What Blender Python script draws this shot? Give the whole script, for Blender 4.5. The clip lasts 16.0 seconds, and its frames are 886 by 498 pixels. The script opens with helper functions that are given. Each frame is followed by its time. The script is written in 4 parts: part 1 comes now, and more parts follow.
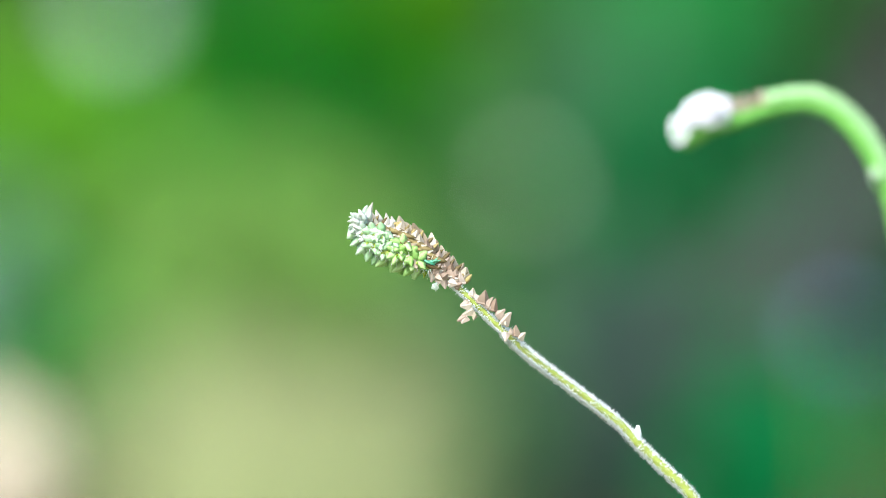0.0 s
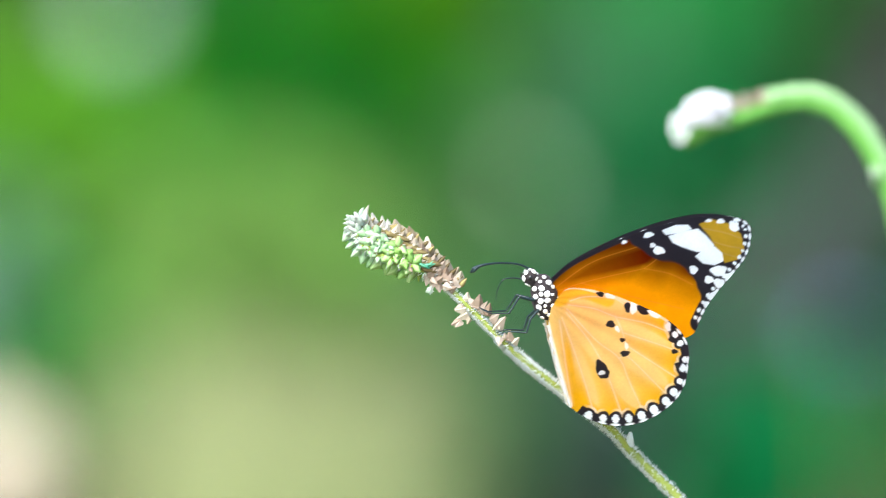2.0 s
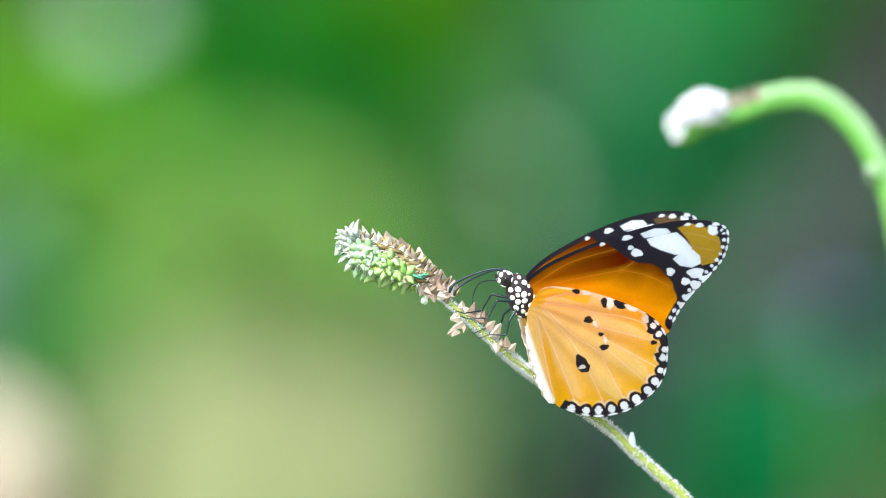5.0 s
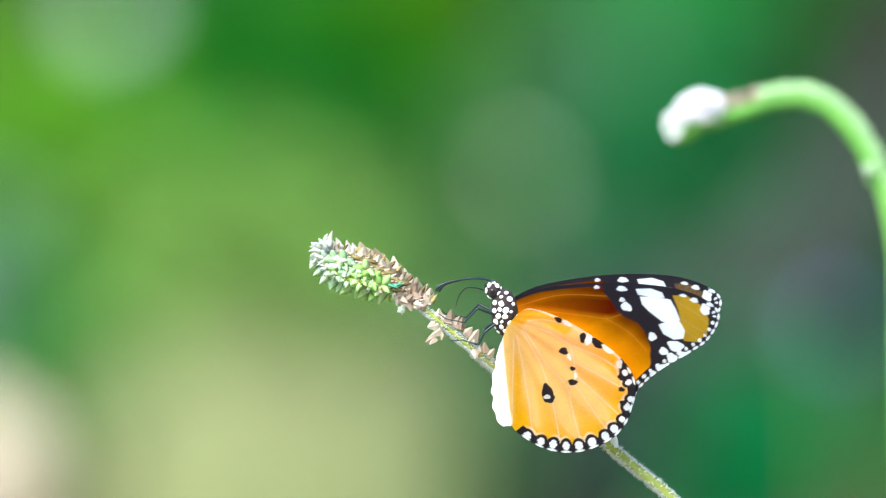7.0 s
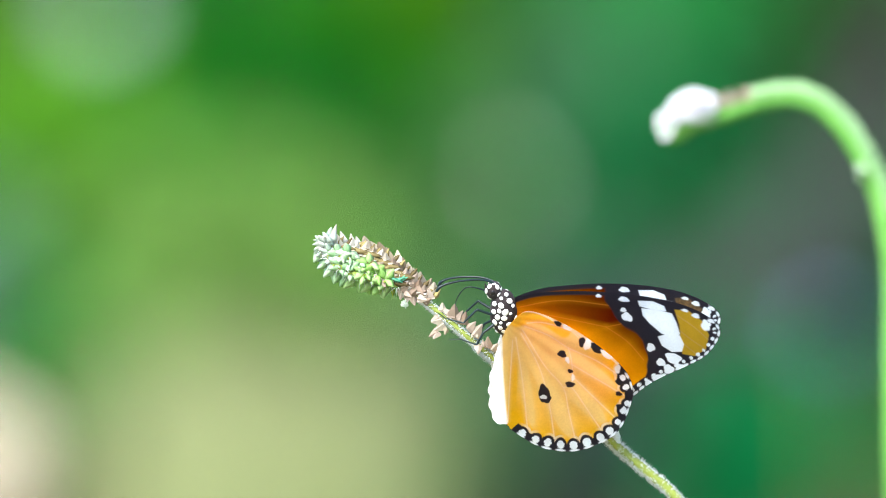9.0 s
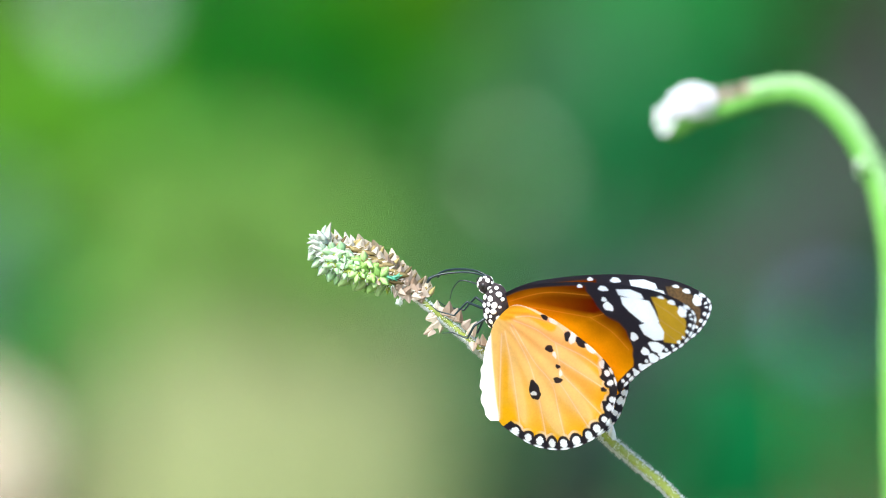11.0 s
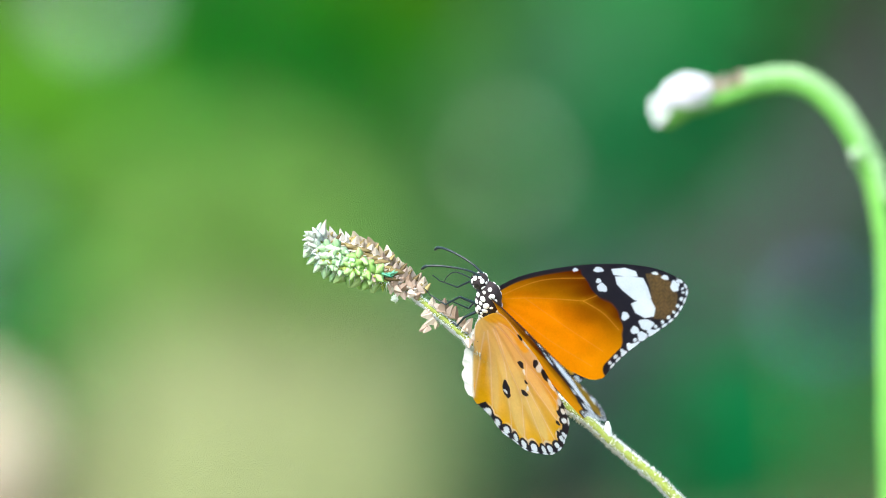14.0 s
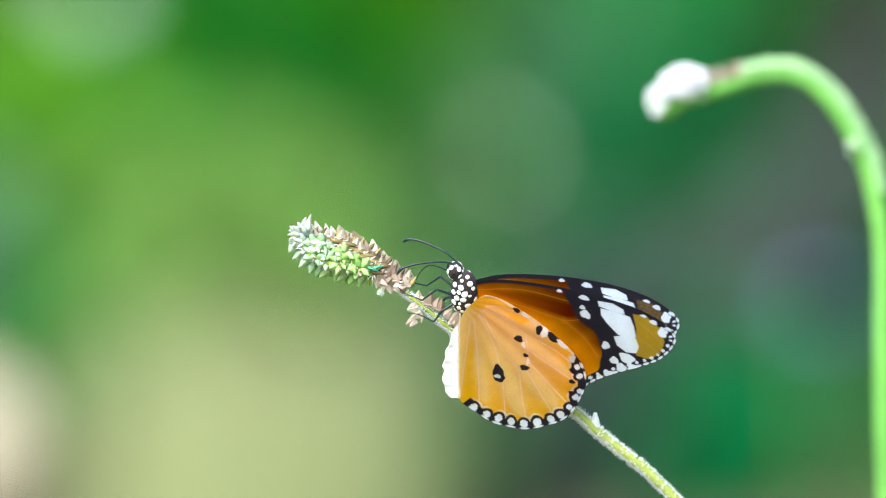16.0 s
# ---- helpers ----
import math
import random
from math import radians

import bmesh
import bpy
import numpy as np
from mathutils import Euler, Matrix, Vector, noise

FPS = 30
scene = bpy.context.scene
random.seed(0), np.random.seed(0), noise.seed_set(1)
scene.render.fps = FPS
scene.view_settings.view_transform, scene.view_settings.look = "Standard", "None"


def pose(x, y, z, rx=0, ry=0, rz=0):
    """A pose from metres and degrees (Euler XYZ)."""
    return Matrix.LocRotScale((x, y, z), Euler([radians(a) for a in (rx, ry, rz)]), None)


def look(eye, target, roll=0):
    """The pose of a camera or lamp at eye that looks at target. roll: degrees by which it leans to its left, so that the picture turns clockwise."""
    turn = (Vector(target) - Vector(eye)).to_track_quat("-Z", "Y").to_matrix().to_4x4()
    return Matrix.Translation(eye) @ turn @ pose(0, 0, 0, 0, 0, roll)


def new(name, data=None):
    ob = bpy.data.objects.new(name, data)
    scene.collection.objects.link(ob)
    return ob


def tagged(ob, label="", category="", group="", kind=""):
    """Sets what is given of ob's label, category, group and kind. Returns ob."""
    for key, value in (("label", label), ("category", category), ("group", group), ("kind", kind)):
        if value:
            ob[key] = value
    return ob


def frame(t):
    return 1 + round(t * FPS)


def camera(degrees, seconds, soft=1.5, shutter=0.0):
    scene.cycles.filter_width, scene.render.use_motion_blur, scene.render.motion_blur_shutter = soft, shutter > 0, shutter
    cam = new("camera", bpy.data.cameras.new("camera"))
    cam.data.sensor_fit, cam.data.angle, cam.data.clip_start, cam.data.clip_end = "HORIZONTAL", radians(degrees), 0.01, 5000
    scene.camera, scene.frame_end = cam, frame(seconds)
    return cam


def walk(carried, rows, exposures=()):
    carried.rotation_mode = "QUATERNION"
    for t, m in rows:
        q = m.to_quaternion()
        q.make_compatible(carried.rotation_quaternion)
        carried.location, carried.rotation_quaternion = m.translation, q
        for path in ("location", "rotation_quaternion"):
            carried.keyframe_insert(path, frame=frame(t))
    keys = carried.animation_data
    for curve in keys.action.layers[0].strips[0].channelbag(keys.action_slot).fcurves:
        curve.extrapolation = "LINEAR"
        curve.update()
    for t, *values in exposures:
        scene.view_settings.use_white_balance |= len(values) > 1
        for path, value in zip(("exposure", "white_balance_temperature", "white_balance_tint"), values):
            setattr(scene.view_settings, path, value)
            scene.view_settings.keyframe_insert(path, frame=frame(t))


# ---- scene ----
# ---- camera ----
EYE = Vector((0.0, 0.0, 0.62))     # lens height above the ground
FOCUS = 1.926                      # distance to the flower stalk
U = 0.16817 / 1568                 # one plan unit on the stalk's plane, about 0.107 mm
cam = camera(5.0, 16.0, soft=0.5, shutter=0.5)
cam.data.dof.use_dof = True
cam.data.dof.focus_distance = FOCUS - 0.003
cam.data.dof.aperture_fstop = 10.7


def turned(dx, dy):
    """The camera's pose when the still world has slid by dx, dy plan units."""
    return look(EYE, EYE + Vector((-dx * U, FOCUS, dy * U)))


CAMERA_ROWS = [(t, turned(dx, dy)) for t, dx, dy in (
    (0, 0, 0),
    (1.5, 1, -2),
    (3.5, -1, -5),
    (4.2, -3, -6),
    (6.5, -11, -7),
    (7.5, -13, -8),
    (8.5, -25, -8),
    (9.2, -25, -8),
    (11.5, -27, -21),
    (12.5, -29, -27),
    (13.5, -34, -32),
    (14.5, -37, -39),
    (15.2, -40, -44),
    (16, -41, -51),
)]
walk(cam, CAMERA_ROWS)

# ---- light ----
SUN_DIR = Vector((-0.30, -0.62, 0.72)).normalized()
world = bpy.data.worlds.new("sky")
scene.world = world
world.use_nodes = True
wn = world.node_tree.nodes
sky = wn.new("ShaderNodeTexSky")
sky.sky_type = "NISHITA"
sky.sun_disc = False
sky.sun_elevation = math.asin(SUN_DIR.z)
sky.sun_rotation = math.atan2(SUN_DIR.x, SUN_DIR.y)
wn["Background"].inputs["Strength"].default_value = 0.15
world.node_tree.links.new(sky.outputs[0], wn["Background"].inputs["Color"])
sun = new("sun", bpy.data.lights.new("sun", "SUN"))
sun.data.energy = 3.9
sun.data.angle = radians(40)
sun.data.color = (1.0, 0.98, 0.93)
sun.matrix_world = look((0, 0, 5), Vector((0, 0, 5)) - SUN_DIR)
scene.view_settings.exposure = 0.95


# ---- materials ----
def material(name, color, rough=0.6, vary=0.15, scale=400.0, bump=0.2, translucent=0.0, attribute="", island=0.0, metallic=0.0,
             second=None, spec=0.5, sheen=0.0, each=False):
    """Procedural surface: two scales of colour variation, fine relief, optional leaf-like translucency."""
    m = bpy.data.materials.new(name)
    m.use_nodes = True
    n, k = m.node_tree.nodes, m.node_tree.links
    n.clear()
    out = n.new("ShaderNodeOutputMaterial")
    p = n.new("ShaderNodeBsdfPrincipled")
    co = n.new("ShaderNodeTexCoord")
    fine, broad = n.new("ShaderNodeTexNoise"), n.new("ShaderNodeTexNoise")
    fine.inputs["Scale"].default_value, broad.inputs["Scale"].default_value = scale, scale / 7
    fine.inputs["Detail"].default_value = 4
    for t in (fine, broad):
        k.new(co.outputs["Object"], t.inputs["Vector"])
    add = n.new("ShaderNodeMath")
    add.operation = "ADD"
    k.new(fine.outputs["Fac"], add.inputs[0])
    k.new(broad.outputs["Fac"], add.inputs[1])
    val = n.new("ShaderNodeMapRange")
    val.inputs["From Min"].default_value, val.inputs["From Max"].default_value = 0.6, 1.4
    val.inputs["To Min"].default_value, val.inputs["To Max"].default_value = 1 - vary, 1 + vary
    k.new(add.outputs[0], val.inputs["Value"])
    if attribute:
        src = n.new("ShaderNodeAttribute")
        src.attribute_name = attribute
        base = src.outputs["Color"]
    elif second:
        mix = n.new("ShaderNodeMix")
        mix.data_type = "RGBA"
        mix.inputs["A"].default_value, mix.inputs["B"].default_value = (*color, 1), (*second, 1)
        if island:
            g = n.new("ShaderNodeNewGeometry")
            k.new(g.outputs["Random Per Island"], mix.inputs["Factor"])
        elif each:
            g = n.new("ShaderNodeObjectInfo")
            k.new(g.outputs["Random"], mix.inputs["Factor"])
        else:
            k.new(broad.outputs["Fac"], mix.inputs["Factor"])
        base = mix.outputs["Result"]
    else:
        rgb = n.new("ShaderNodeRGB")
        rgb.outputs[0].default_value = (*color, 1)
        base = rgb.outputs[0]
    mul = n.new("ShaderNodeVectorMath")
    mul.operation = "MULTIPLY"
    k.new(base, mul.inputs[0])
    k.new(val.outputs["Result"], mul.inputs[1])
    k.new(mul.outputs[0], p.inputs["Base Color"])
    p.inputs["Roughness"].default_value = rough
    p.inputs["Metallic"].default_value = metallic
    p.inputs["Specular IOR Level"].default_value = spec
    p.inputs["Sheen Weight"].default_value = sheen
    if bump:
        b = n.new("ShaderNodeBump")
        b.inputs["Strength"].default_value = bump
        b.inputs["Distance"].default_value = 0.3 / scale
        k.new(fine.outputs["Fac"], b.inputs["Height"])
        k.new(b.outputs[0], p.inputs["Normal"])
    shader = p.outputs[0]
    if translucent:
        tr = n.new("ShaderNodeBsdfTranslucent")
        if attribute:
            glow = n.new("ShaderNodeGamma")
            glow.inputs["Gamma"].default_value = 0.5
            k.new(mul.outputs[0], glow.inputs["Color"])
            k.new(glow.outputs[0], tr.inputs["Color"])
        else:
            k.new(mul.outputs[0], tr.inputs["Color"])
        ms = n.new("ShaderNodeMixShader")
        ms.inputs[0].default_value = translucent
        k.new(shader, ms.inputs[1])
        k.new(tr.outputs[0], ms.inputs[2])
        shader = ms.outputs[0]
    k.new(shader, out.inputs["Surface"])
    return m


WING = material("wing_scales", (1, 1, 1), rough=0.55, vary=0.10, scale=2500, bump=0.15, translucent=0.70, attribute="pigment", spec=0.03)
THORAX = material("black_body_scales", (0.012, 0.009, 0.012), rough=0.8, second=(0.03, 0.018, 0.02), scale=2500, bump=0.6, sheen=0.04)
TUFT = material("white_body_scales", (0.86, 0.86, 0.86), rough=0.8, vary=0.1, scale=4000, bump=0.5)
ABDOMEN = material("abdomen_scales", (0.45, 0.20, 0.05), rough=0.7, second=(0.08, 0.05, 0.03), scale=900, bump=0.4)
CHITIN = material("dark_chitin", (0.006, 0.022, 0.026), rough=0.35, vary=0.3, scale=3000)
EYE_GLOSS = material("compound_eye", (0.01, 0.008, 0.01), rough=0.2, scale=5000)
STEM = material("green_stem", (0.22, 0.30, 0.03), rough=0.6, second=(0.34, 0.40, 0.09), scale=900, bump=0.4)
HAIR = material("pale_hairs", (0.90, 0.96, 0.95), rough=0.5, vary=0.1, scale=3000, translucent=0.3, bump=0)
SEPAL_GREEN = material("green_sepals", (0.30, 0.62, 0.11), rough=0.5, second=(0.62, 0.86, 0.40), scale=700, bump=0.3, translucent=0.3, each=True, vary=0.3)
SEPAL_PALE = material("pale_sepals", (0.42, 0.74, 0.36), rough=0.55, second=(0.74, 0.92, 0.68), scale=700, bump=0.3, translucent=0.3, each=True, vary=0.3)
SEPAL_TEAL = material("blue_green_sepals", (0.05, 0.42, 0.25), rough=0.5, second=(0.20, 0.60, 0.38), scale=700, bump=0.3, translucent=0.2, each=True, vary=0.3)
SEPAL_BROWN = material("dry_brown_sepals", (0.33, 0.23, 0.16), rough=0.8, second=(0.74, 0.62, 0.53), scale=700, bump=0.5, translucent=0.25, each=True, vary=0.3)
SEPAL_DRY = material("bleached_dry_sepals", (0.62, 0.58, 0.48), rough=0.8, second=(0.86, 0.84, 0.80), scale=700, bump=0.4, translucent=0.2, each=True, vary=0.3)
SEPAL_CREAM = material("cream_dry_sepals", (0.36, 0.28, 0.18), rough=0.8, second=(0.76, 0.68, 0.56), scale=900, bump=0.5, translucent=0.25, each=True, vary=0.35)
SEPAL_DOWN = material("downy_white_sepals", (0.58, 0.74, 0.60), rough=0.7, second=(0.84, 0.90, 0.84), scale=900, bump=0.4, translucent=0.3, each=True, vary=0.25)
SEPAL_LIME = material("lime_green_sepals", (0.30, 0.42, 0.02), rough=0.5, second=(0.52, 0.62, 0.10), scale=700, bump=0.3, translucent=0.3, each=True, vary=0.3)
SEPAL_OLIVE = material("olive_shade_sepals", (0.11, 0.075, 0.025), rough=0.7, second=(0.42, 0.34, 0.13), scale=700, bump=0.5, each=True, vary=0.3)
PETAL = material("white_petals", (0.90, 0.90, 0.95), rough=0.6, vary=0.04, scale=900, translucent=0.3)
FRESH = material("fresh_green_calyx", (0.11, 0.41, 0.05), rough=0.6, second=(0.20, 0.52, 0.10), scale=500, translucent=0.2)

FRESH_PALE = material("pale_green_calyx", (0.36, 0.72, 0.26), rough=0.6, second=(0.66, 0.92, 0.60), scale=500, translucent=0.2)


# ---- helpers for building ----
def part(name, verts, faces, mat, parent=None, label="", smooth=True, kind=""):
    """One mesh object from vertices and faces under a thing or a part."""
    me = bpy.data.meshes.new(name)
    me.from_pydata([tuple(v) for v in verts], [], [tuple(f) for f in faces])
    if smooth:
        me.polygons.foreach_set("use_smooth", [True] * len(me.polygons))
    me.materials.append(mat)
    me.update()
    ob = new(name, me)
    ob.parent = parent
    return tagged(ob, label, kind=kind)


def spline(points, n, closed=False):
    """A Catmull-Rom curve through the points, n samples, evenly spaced along its length."""
    p = np.array(points, float)
    if closed:
        q = np.vstack([p[-1:], p, p[:2]])
    else:
        q = np.vstack([2 * p[0] - p[1], p, 2 * p[-1] - p[-2]])
    out = []
    for a, b, c, d in zip(q[:-3], q[1:-2], q[2:-1], q[3:]):
        t = np.linspace(0, 1, 24, endpoint=False)[:, None]
        out.append(0.5 * (2 * b + (c - a) * t + (2 * a - 5 * b + 4 * c - d) * t ** 2 + (3 * b - a - 3 * c + d) * t ** 3))
    out = np.vstack(out + [p[:1] if closed else p[-1:]])
    s = np.r_[0, np.cumsum(np.linalg.norm(np.diff(out, axis=0), axis=1))]
    at = np.linspace(0, s[-1], n + 1 if closed else n)
    res = np.stack([np.interp(at, s, out[:, i]) for i in range(out.shape[1])], 1)
    return res[:-1] if closed else res


def tube(points, radii, n=40, sides=10, wobble=0.0, seed=0):
    """Vertices and faces of a closed tapered tube along a curve."""
    rng = np.random.default_rng(seed)
    c = spline(points, n)
    r = np.interp(np.linspace(0, 1, n), np.linspace(0, 1, len(radii)), radii)
    t = np.gradient(c, axis=0)
    t /= np.linalg.norm(t, axis=1)[:, None]
    up = np.array([0.0, 1.0, 0.0])
    a = np.cross(t, up)
    a /= np.linalg.norm(a, axis=1)[:, None] + 1e-9
    b = np.cross(t, a)
    ang = np.linspace(0, 2 * np.pi, sides, endpoint=False)
    ring = np.cos(ang)[None, :, None] * a[:, None] + np.sin(ang)[None, :, None] * b[:, None]
    rr = r[:, None, None] * (1 + wobble * rng.standard_normal((n, sides, 1)))
    v = (c[:, None] + ring * rr).reshape(-1, 3)
    f = [(i * sides + j, i * sides + (j + 1) % sides, (i + 1) * sides + (j + 1) % sides, (i + 1) * sides + j)
         for i in range(n - 1) for j in range(sides)]
    f += [tuple(range(sides))[::-1], tuple(range((n - 1) * sides, n * sides))]
    return v, f


def ellipsoid(center, radii, m=None, seg=28, rings=18, rough=0.0, seed=0):
    bm = bmesh.new()
    bmesh.ops.create_uvsphere(bm, u_segments=seg, v_segments=rings, radius=1)
    noise_seed = Vector((seed * 3.1, seed * 1.7, 0))
    m = m or Matrix()
    v = []
    for x in bm.verts:
        k = 1 + rough * noise.noise(x.co * 4 + noise_seed)
        v.append(m @ Vector((x.co.x * radii[0] * k, x.co.y * radii[1] * k, x.co.z * radii[2] * k)) + Vector(center))
    f = [[w.index for w in q.verts] for q in bm.faces]
    bm.free()
    return v, f


def merged(pieces):
    verts, faces = [], []
    for v, f in pieces:
        k = len(verts)
        verts += [tuple(x) for x in v]
        faces += [tuple(i + k for i in q) for q in f]
    return verts, faces


def hairs(curve, radius, count, length, seed, spread=0.35):
    """Many tiny tapered bristles standing on a stem."""
    rng = np.random.default_rng(seed)
    c = spline(curve, 400)
    t = np.gradient(c, axis=0)
    t /= np.linalg.norm(t, axis=1)[:, None]
    verts, faces = [], []
    for i in range(count):
        k = rng.integers(0, 400)
        a = rng.normal(0, 0.55) + (0 if rng.uniform() < 0.72 else np.pi) if rng.uniform() < 0.88 else rng.uniform(0, 2 * np.pi)
        n1 = np.cross(t[k], (0, 1, 0))
        n1 /= np.linalg.norm(n1)
        n2 = np.cross(t[k], n1)
        way = n1 * np.cos(a) + n2 * np.sin(a)
        root = c[k] + way * radius * 0.9 + t[k] * rng.uniform(-0.5, 0.5) * np.linalg.norm(c[1] - c[0])
        d = way + t[k] * rng.normal(0, spread) + rng.normal(0, 0.25, 3)
        d /= np.linalg.norm(d)
        l = length * rng.uniform(0.45, 1.25)
        s1 = np.cross(d, (0.3, 0.5, 0.8))
        s1 /= np.linalg.norm(s1)
        s2 = np.cross(d, s1)
        w = 0.115e-3 * rng.uniform(0.7, 1.3)
        b = len(verts)
        verts += [root + s1 * w, root - s1 * w * 0.5 + s2 * w * 0.87, root - s1 * w * 0.5 - s2 * w * 0.87, root + d * l]
        faces += [(b, b + 1, b + 3), (b + 1, b + 2, b + 3), (b + 2, b, b + 3)]
    return verts, faces


def on_plane(u, v, y=FOCUS):
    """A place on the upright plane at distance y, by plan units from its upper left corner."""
    k = U * y / FOCUS
    return Vector(((u - 784) * k, y, EYE.z - (v - 441) * k))


# ---- ground ----
def build_ground():
    n, far = 60, 300.0
    r = np.concatenate([[0], np.geomspace(0.5, far, n)])
    ang = np.linspace(0, 2 * np.pi, 72, endpoint=False)
    rng = np.random.default_rng(3)
    v = [(0, 9.0, 0)]
    for q in r[1:]:
        for a in ang:
            v.append((q * math.cos(a), 9.0 + q * math.sin(a), (rng.uniform(-0.03, 0.01) if q < 20 else 0.0)))
    f = [(0, 1 + j, 1 + (j + 1) % 72) for j in range(72)]
    for i in range(n - 1):
        for j in range(72):
            a, b = 1 + i * 72, 1 + (i + 1) * 72
            f.append((a + j, b + j, b + (j + 1) % 72, a + (j + 1) % 72))
    # Ground is unseen; its soil colour is lightened for fill on the wing undersides.
    soil = material("soil_lightened_for_fill", (0.240, 0.208, 0.136), rough=0.9, second=(0.160, 0.192, 0.080), scale=40, vary=0.4, bump=0.6)
    ob = part("ground", v, f, soil)
    tagged(ob, "unseen soil with dry leaf litter and weeds, lightened to bounce fill light", "ground", kind="structure")


# ---- background vegetation ----
def leaf_mass(rng, places, size, aspect=0.5, droop=0.3, face=None):
    """Folded, pointed leaves (eight triangles each) at the given places."""
    prof = np.array([(0, 0), (0.3, 0.8), (0.62, 1.0), (1.0, 0)])
    n = len(places)
    d = rng.normal(0, 1, (n, 3))
    d[:, 2] -= droop
    d /= np.linalg.norm(d, axis=1)[:, None]
    up = rng.normal(0, 0.6, (n, 3)) + (np.array([0, -0.5, 0.8]) if face is None else np.array(face))
    s = np.cross(d, up)
    s /= np.linalg.norm(s, axis=1)[:, None] + 1e-9
    nn = np.cross(s, d)
    L = size * rng.uniform(0.6, 1.3, n)
    W = L * aspect * 0.5
    rows = []
    for a, w in prof:
        mid = places + d * (a * L)[:, None] - nn * (0.12 * L * a * a)[:, None]
        rows.append((mid, mid + s * (w * W)[:, None] + nn * (0.25 * w * W)[:, None], mid - s * (w * W)[:, None] + nn * (0.25 * w * W)[:, None]))
    # per leaf: base, (mid,l,r) x2, tip
    v = np.stack([rows[0][0], rows[1][0], rows[1][1], rows[1][2], rows[2][0], rows[2][1], rows[2][2], rows[3][0]], 1).reshape(-1, 3)
    q = np.array([(0, 1, 2), (0, 3, 1), (1, 4, 5), (1, 5, 2), (1, 3, 6), (1, 6, 4), (4, 7, 5), (4, 6, 7)])
    f = (q[None] + (np.arange(n) * 8)[:, None, None]).reshape(-1, 3)
    return v, f


def tri_mesh(name, v, f, mat, parent=None, label="", kind=""):
    me = bpy.data.meshes.new(name)
    me.vertices.add(len(v))
    me.vertices.foreach_set("co", np.asarray(v, np.float32).ravel())
    me.loops.add(f.size)
    me.loops.foreach_set("vertex_index", f.astype(np.int32).ravel())
    me.polygons.add(len(f))
    me.polygons.foreach_set("loop_start", np.arange(0, f.size, f.shape[1], dtype=np.int32))
    me.polygons.foreach_set("use_smooth", np.ones(len(f), bool))
    me.materials.append(mat)
    me.update(calc_edges=True)
    ob = new(name, me)
    ob.parent = parent
    return tagged(ob, label, kind=kind)


def shrub(label, x, y, z, rx, rz, leaf, count, color, second, seed, aspect=0.5, category="shrub", name="shrub"):
    """A leafy shrub: stems from the ground into a loose crown of leaves around (x, y, z)."""
    rng = np.random.default_rng(seed)
    top = new(name)
    top.location = (x, y, 0)
    tagged(top, label, category, group="background shrubs")
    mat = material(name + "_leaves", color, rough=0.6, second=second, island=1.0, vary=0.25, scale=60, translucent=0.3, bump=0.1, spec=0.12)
    bark = material(name + "_bark", (0.10, 0.08, 0.05), rough=0.85, scale=120, bump=0.6)
    for i in range(5):
        a = rng.uniform(0, 6.28)
        tip = np.array([rx * 0.6 * math.cos(a), 0.12 * math.sin(a), z + rz * rng.uniform(-0.3, 0.6)])
        mid = tip * np.array([0.45, 0.45, 0.55]) + rng.normal(0, 0.02, 3)
        part("stem", *tube([(0.02 * math.cos(a), 0.02 * math.sin(a), -0.02), mid, tip], [0.009, 0.006, 0.002], 12, 6, 0.05, seed + i), bark, top)
    p = rng.normal(0, 1, (count, 3))
    p /= np.linalg.norm(p, axis=1)[:, None]
    p *= (rng.uniform(0, 1, count) ** 0.45 * (1 + 0.25 * np.sin(5 * p[:, 0] + seed) * np.cos(4 * p[:, 2])))[:, None]
    p = p * (rx, min(rx, 0.3), rz) + (0, 0, z)
    v, f = leaf_mass(rng, p, leaf, aspect)
    tri_mesh("crown", v, f, mat, top, kind="stuff")
    return top


def grass_clump(label, x, y, z, rx, height, count, color, second, seed):
    """Dry arching blades rising from the ground."""
    rng = np.random.default_rng(seed)
    top = new("grass_clump")
    top.location = (x, y, 0)
    tagged(top, label, "grass", group="background grasses")
    mat = material("dry_grass", color, rough=0.7, second=second, each=True, vary=0.2, scale=80, translucent=0.25, bump=0.1, spec=0.12)
    rest_v, rest_f = [], []
    for i in range(count):
        bx, by = rng.normal(0, rx * 0.6), rng.normal(0, 0.12)
        h = height * rng.uniform(0.45, 1.12)
        lean = rng.normal(0, 0.08 * h, 2)
        w = rng.uniform(0.004, 0.009)
        a = rng.uniform(-0.7, 0.7)
        sx, sy = math.cos(a) * w, math.sin(a) * w
        verts, faces = [], []
        for j in range(6):
            s = j / 5
            taper = 1 - 0.85 * s ** 2
            cx, cy, cz = bx + lean[0] * s * s, by + lean[1] * s * s, h * (s - 0.12 * s ** 3)
            verts += [(cx - sx * taper, cy - sy * taper, cz), (cx, cy + 0.002, cz), (cx + sx * taper, cy + sy * taper, cz)]
        for j in range(5):
            q = j * 3
            faces += [(q, q + 1, q + 4, q + 3), (q + 1, q + 2, q + 5, q + 4)]
        if i < 280:
            part("blade", verts, faces, mat, top)
        else:
            k = len(rest_v)
            rest_v += verts
            rest_f += [[n + k for n in f] for f in faces]
    tri_mesh("tuft", np.array(rest_v), np.array(rest_f), mat, top, kind="stuff")


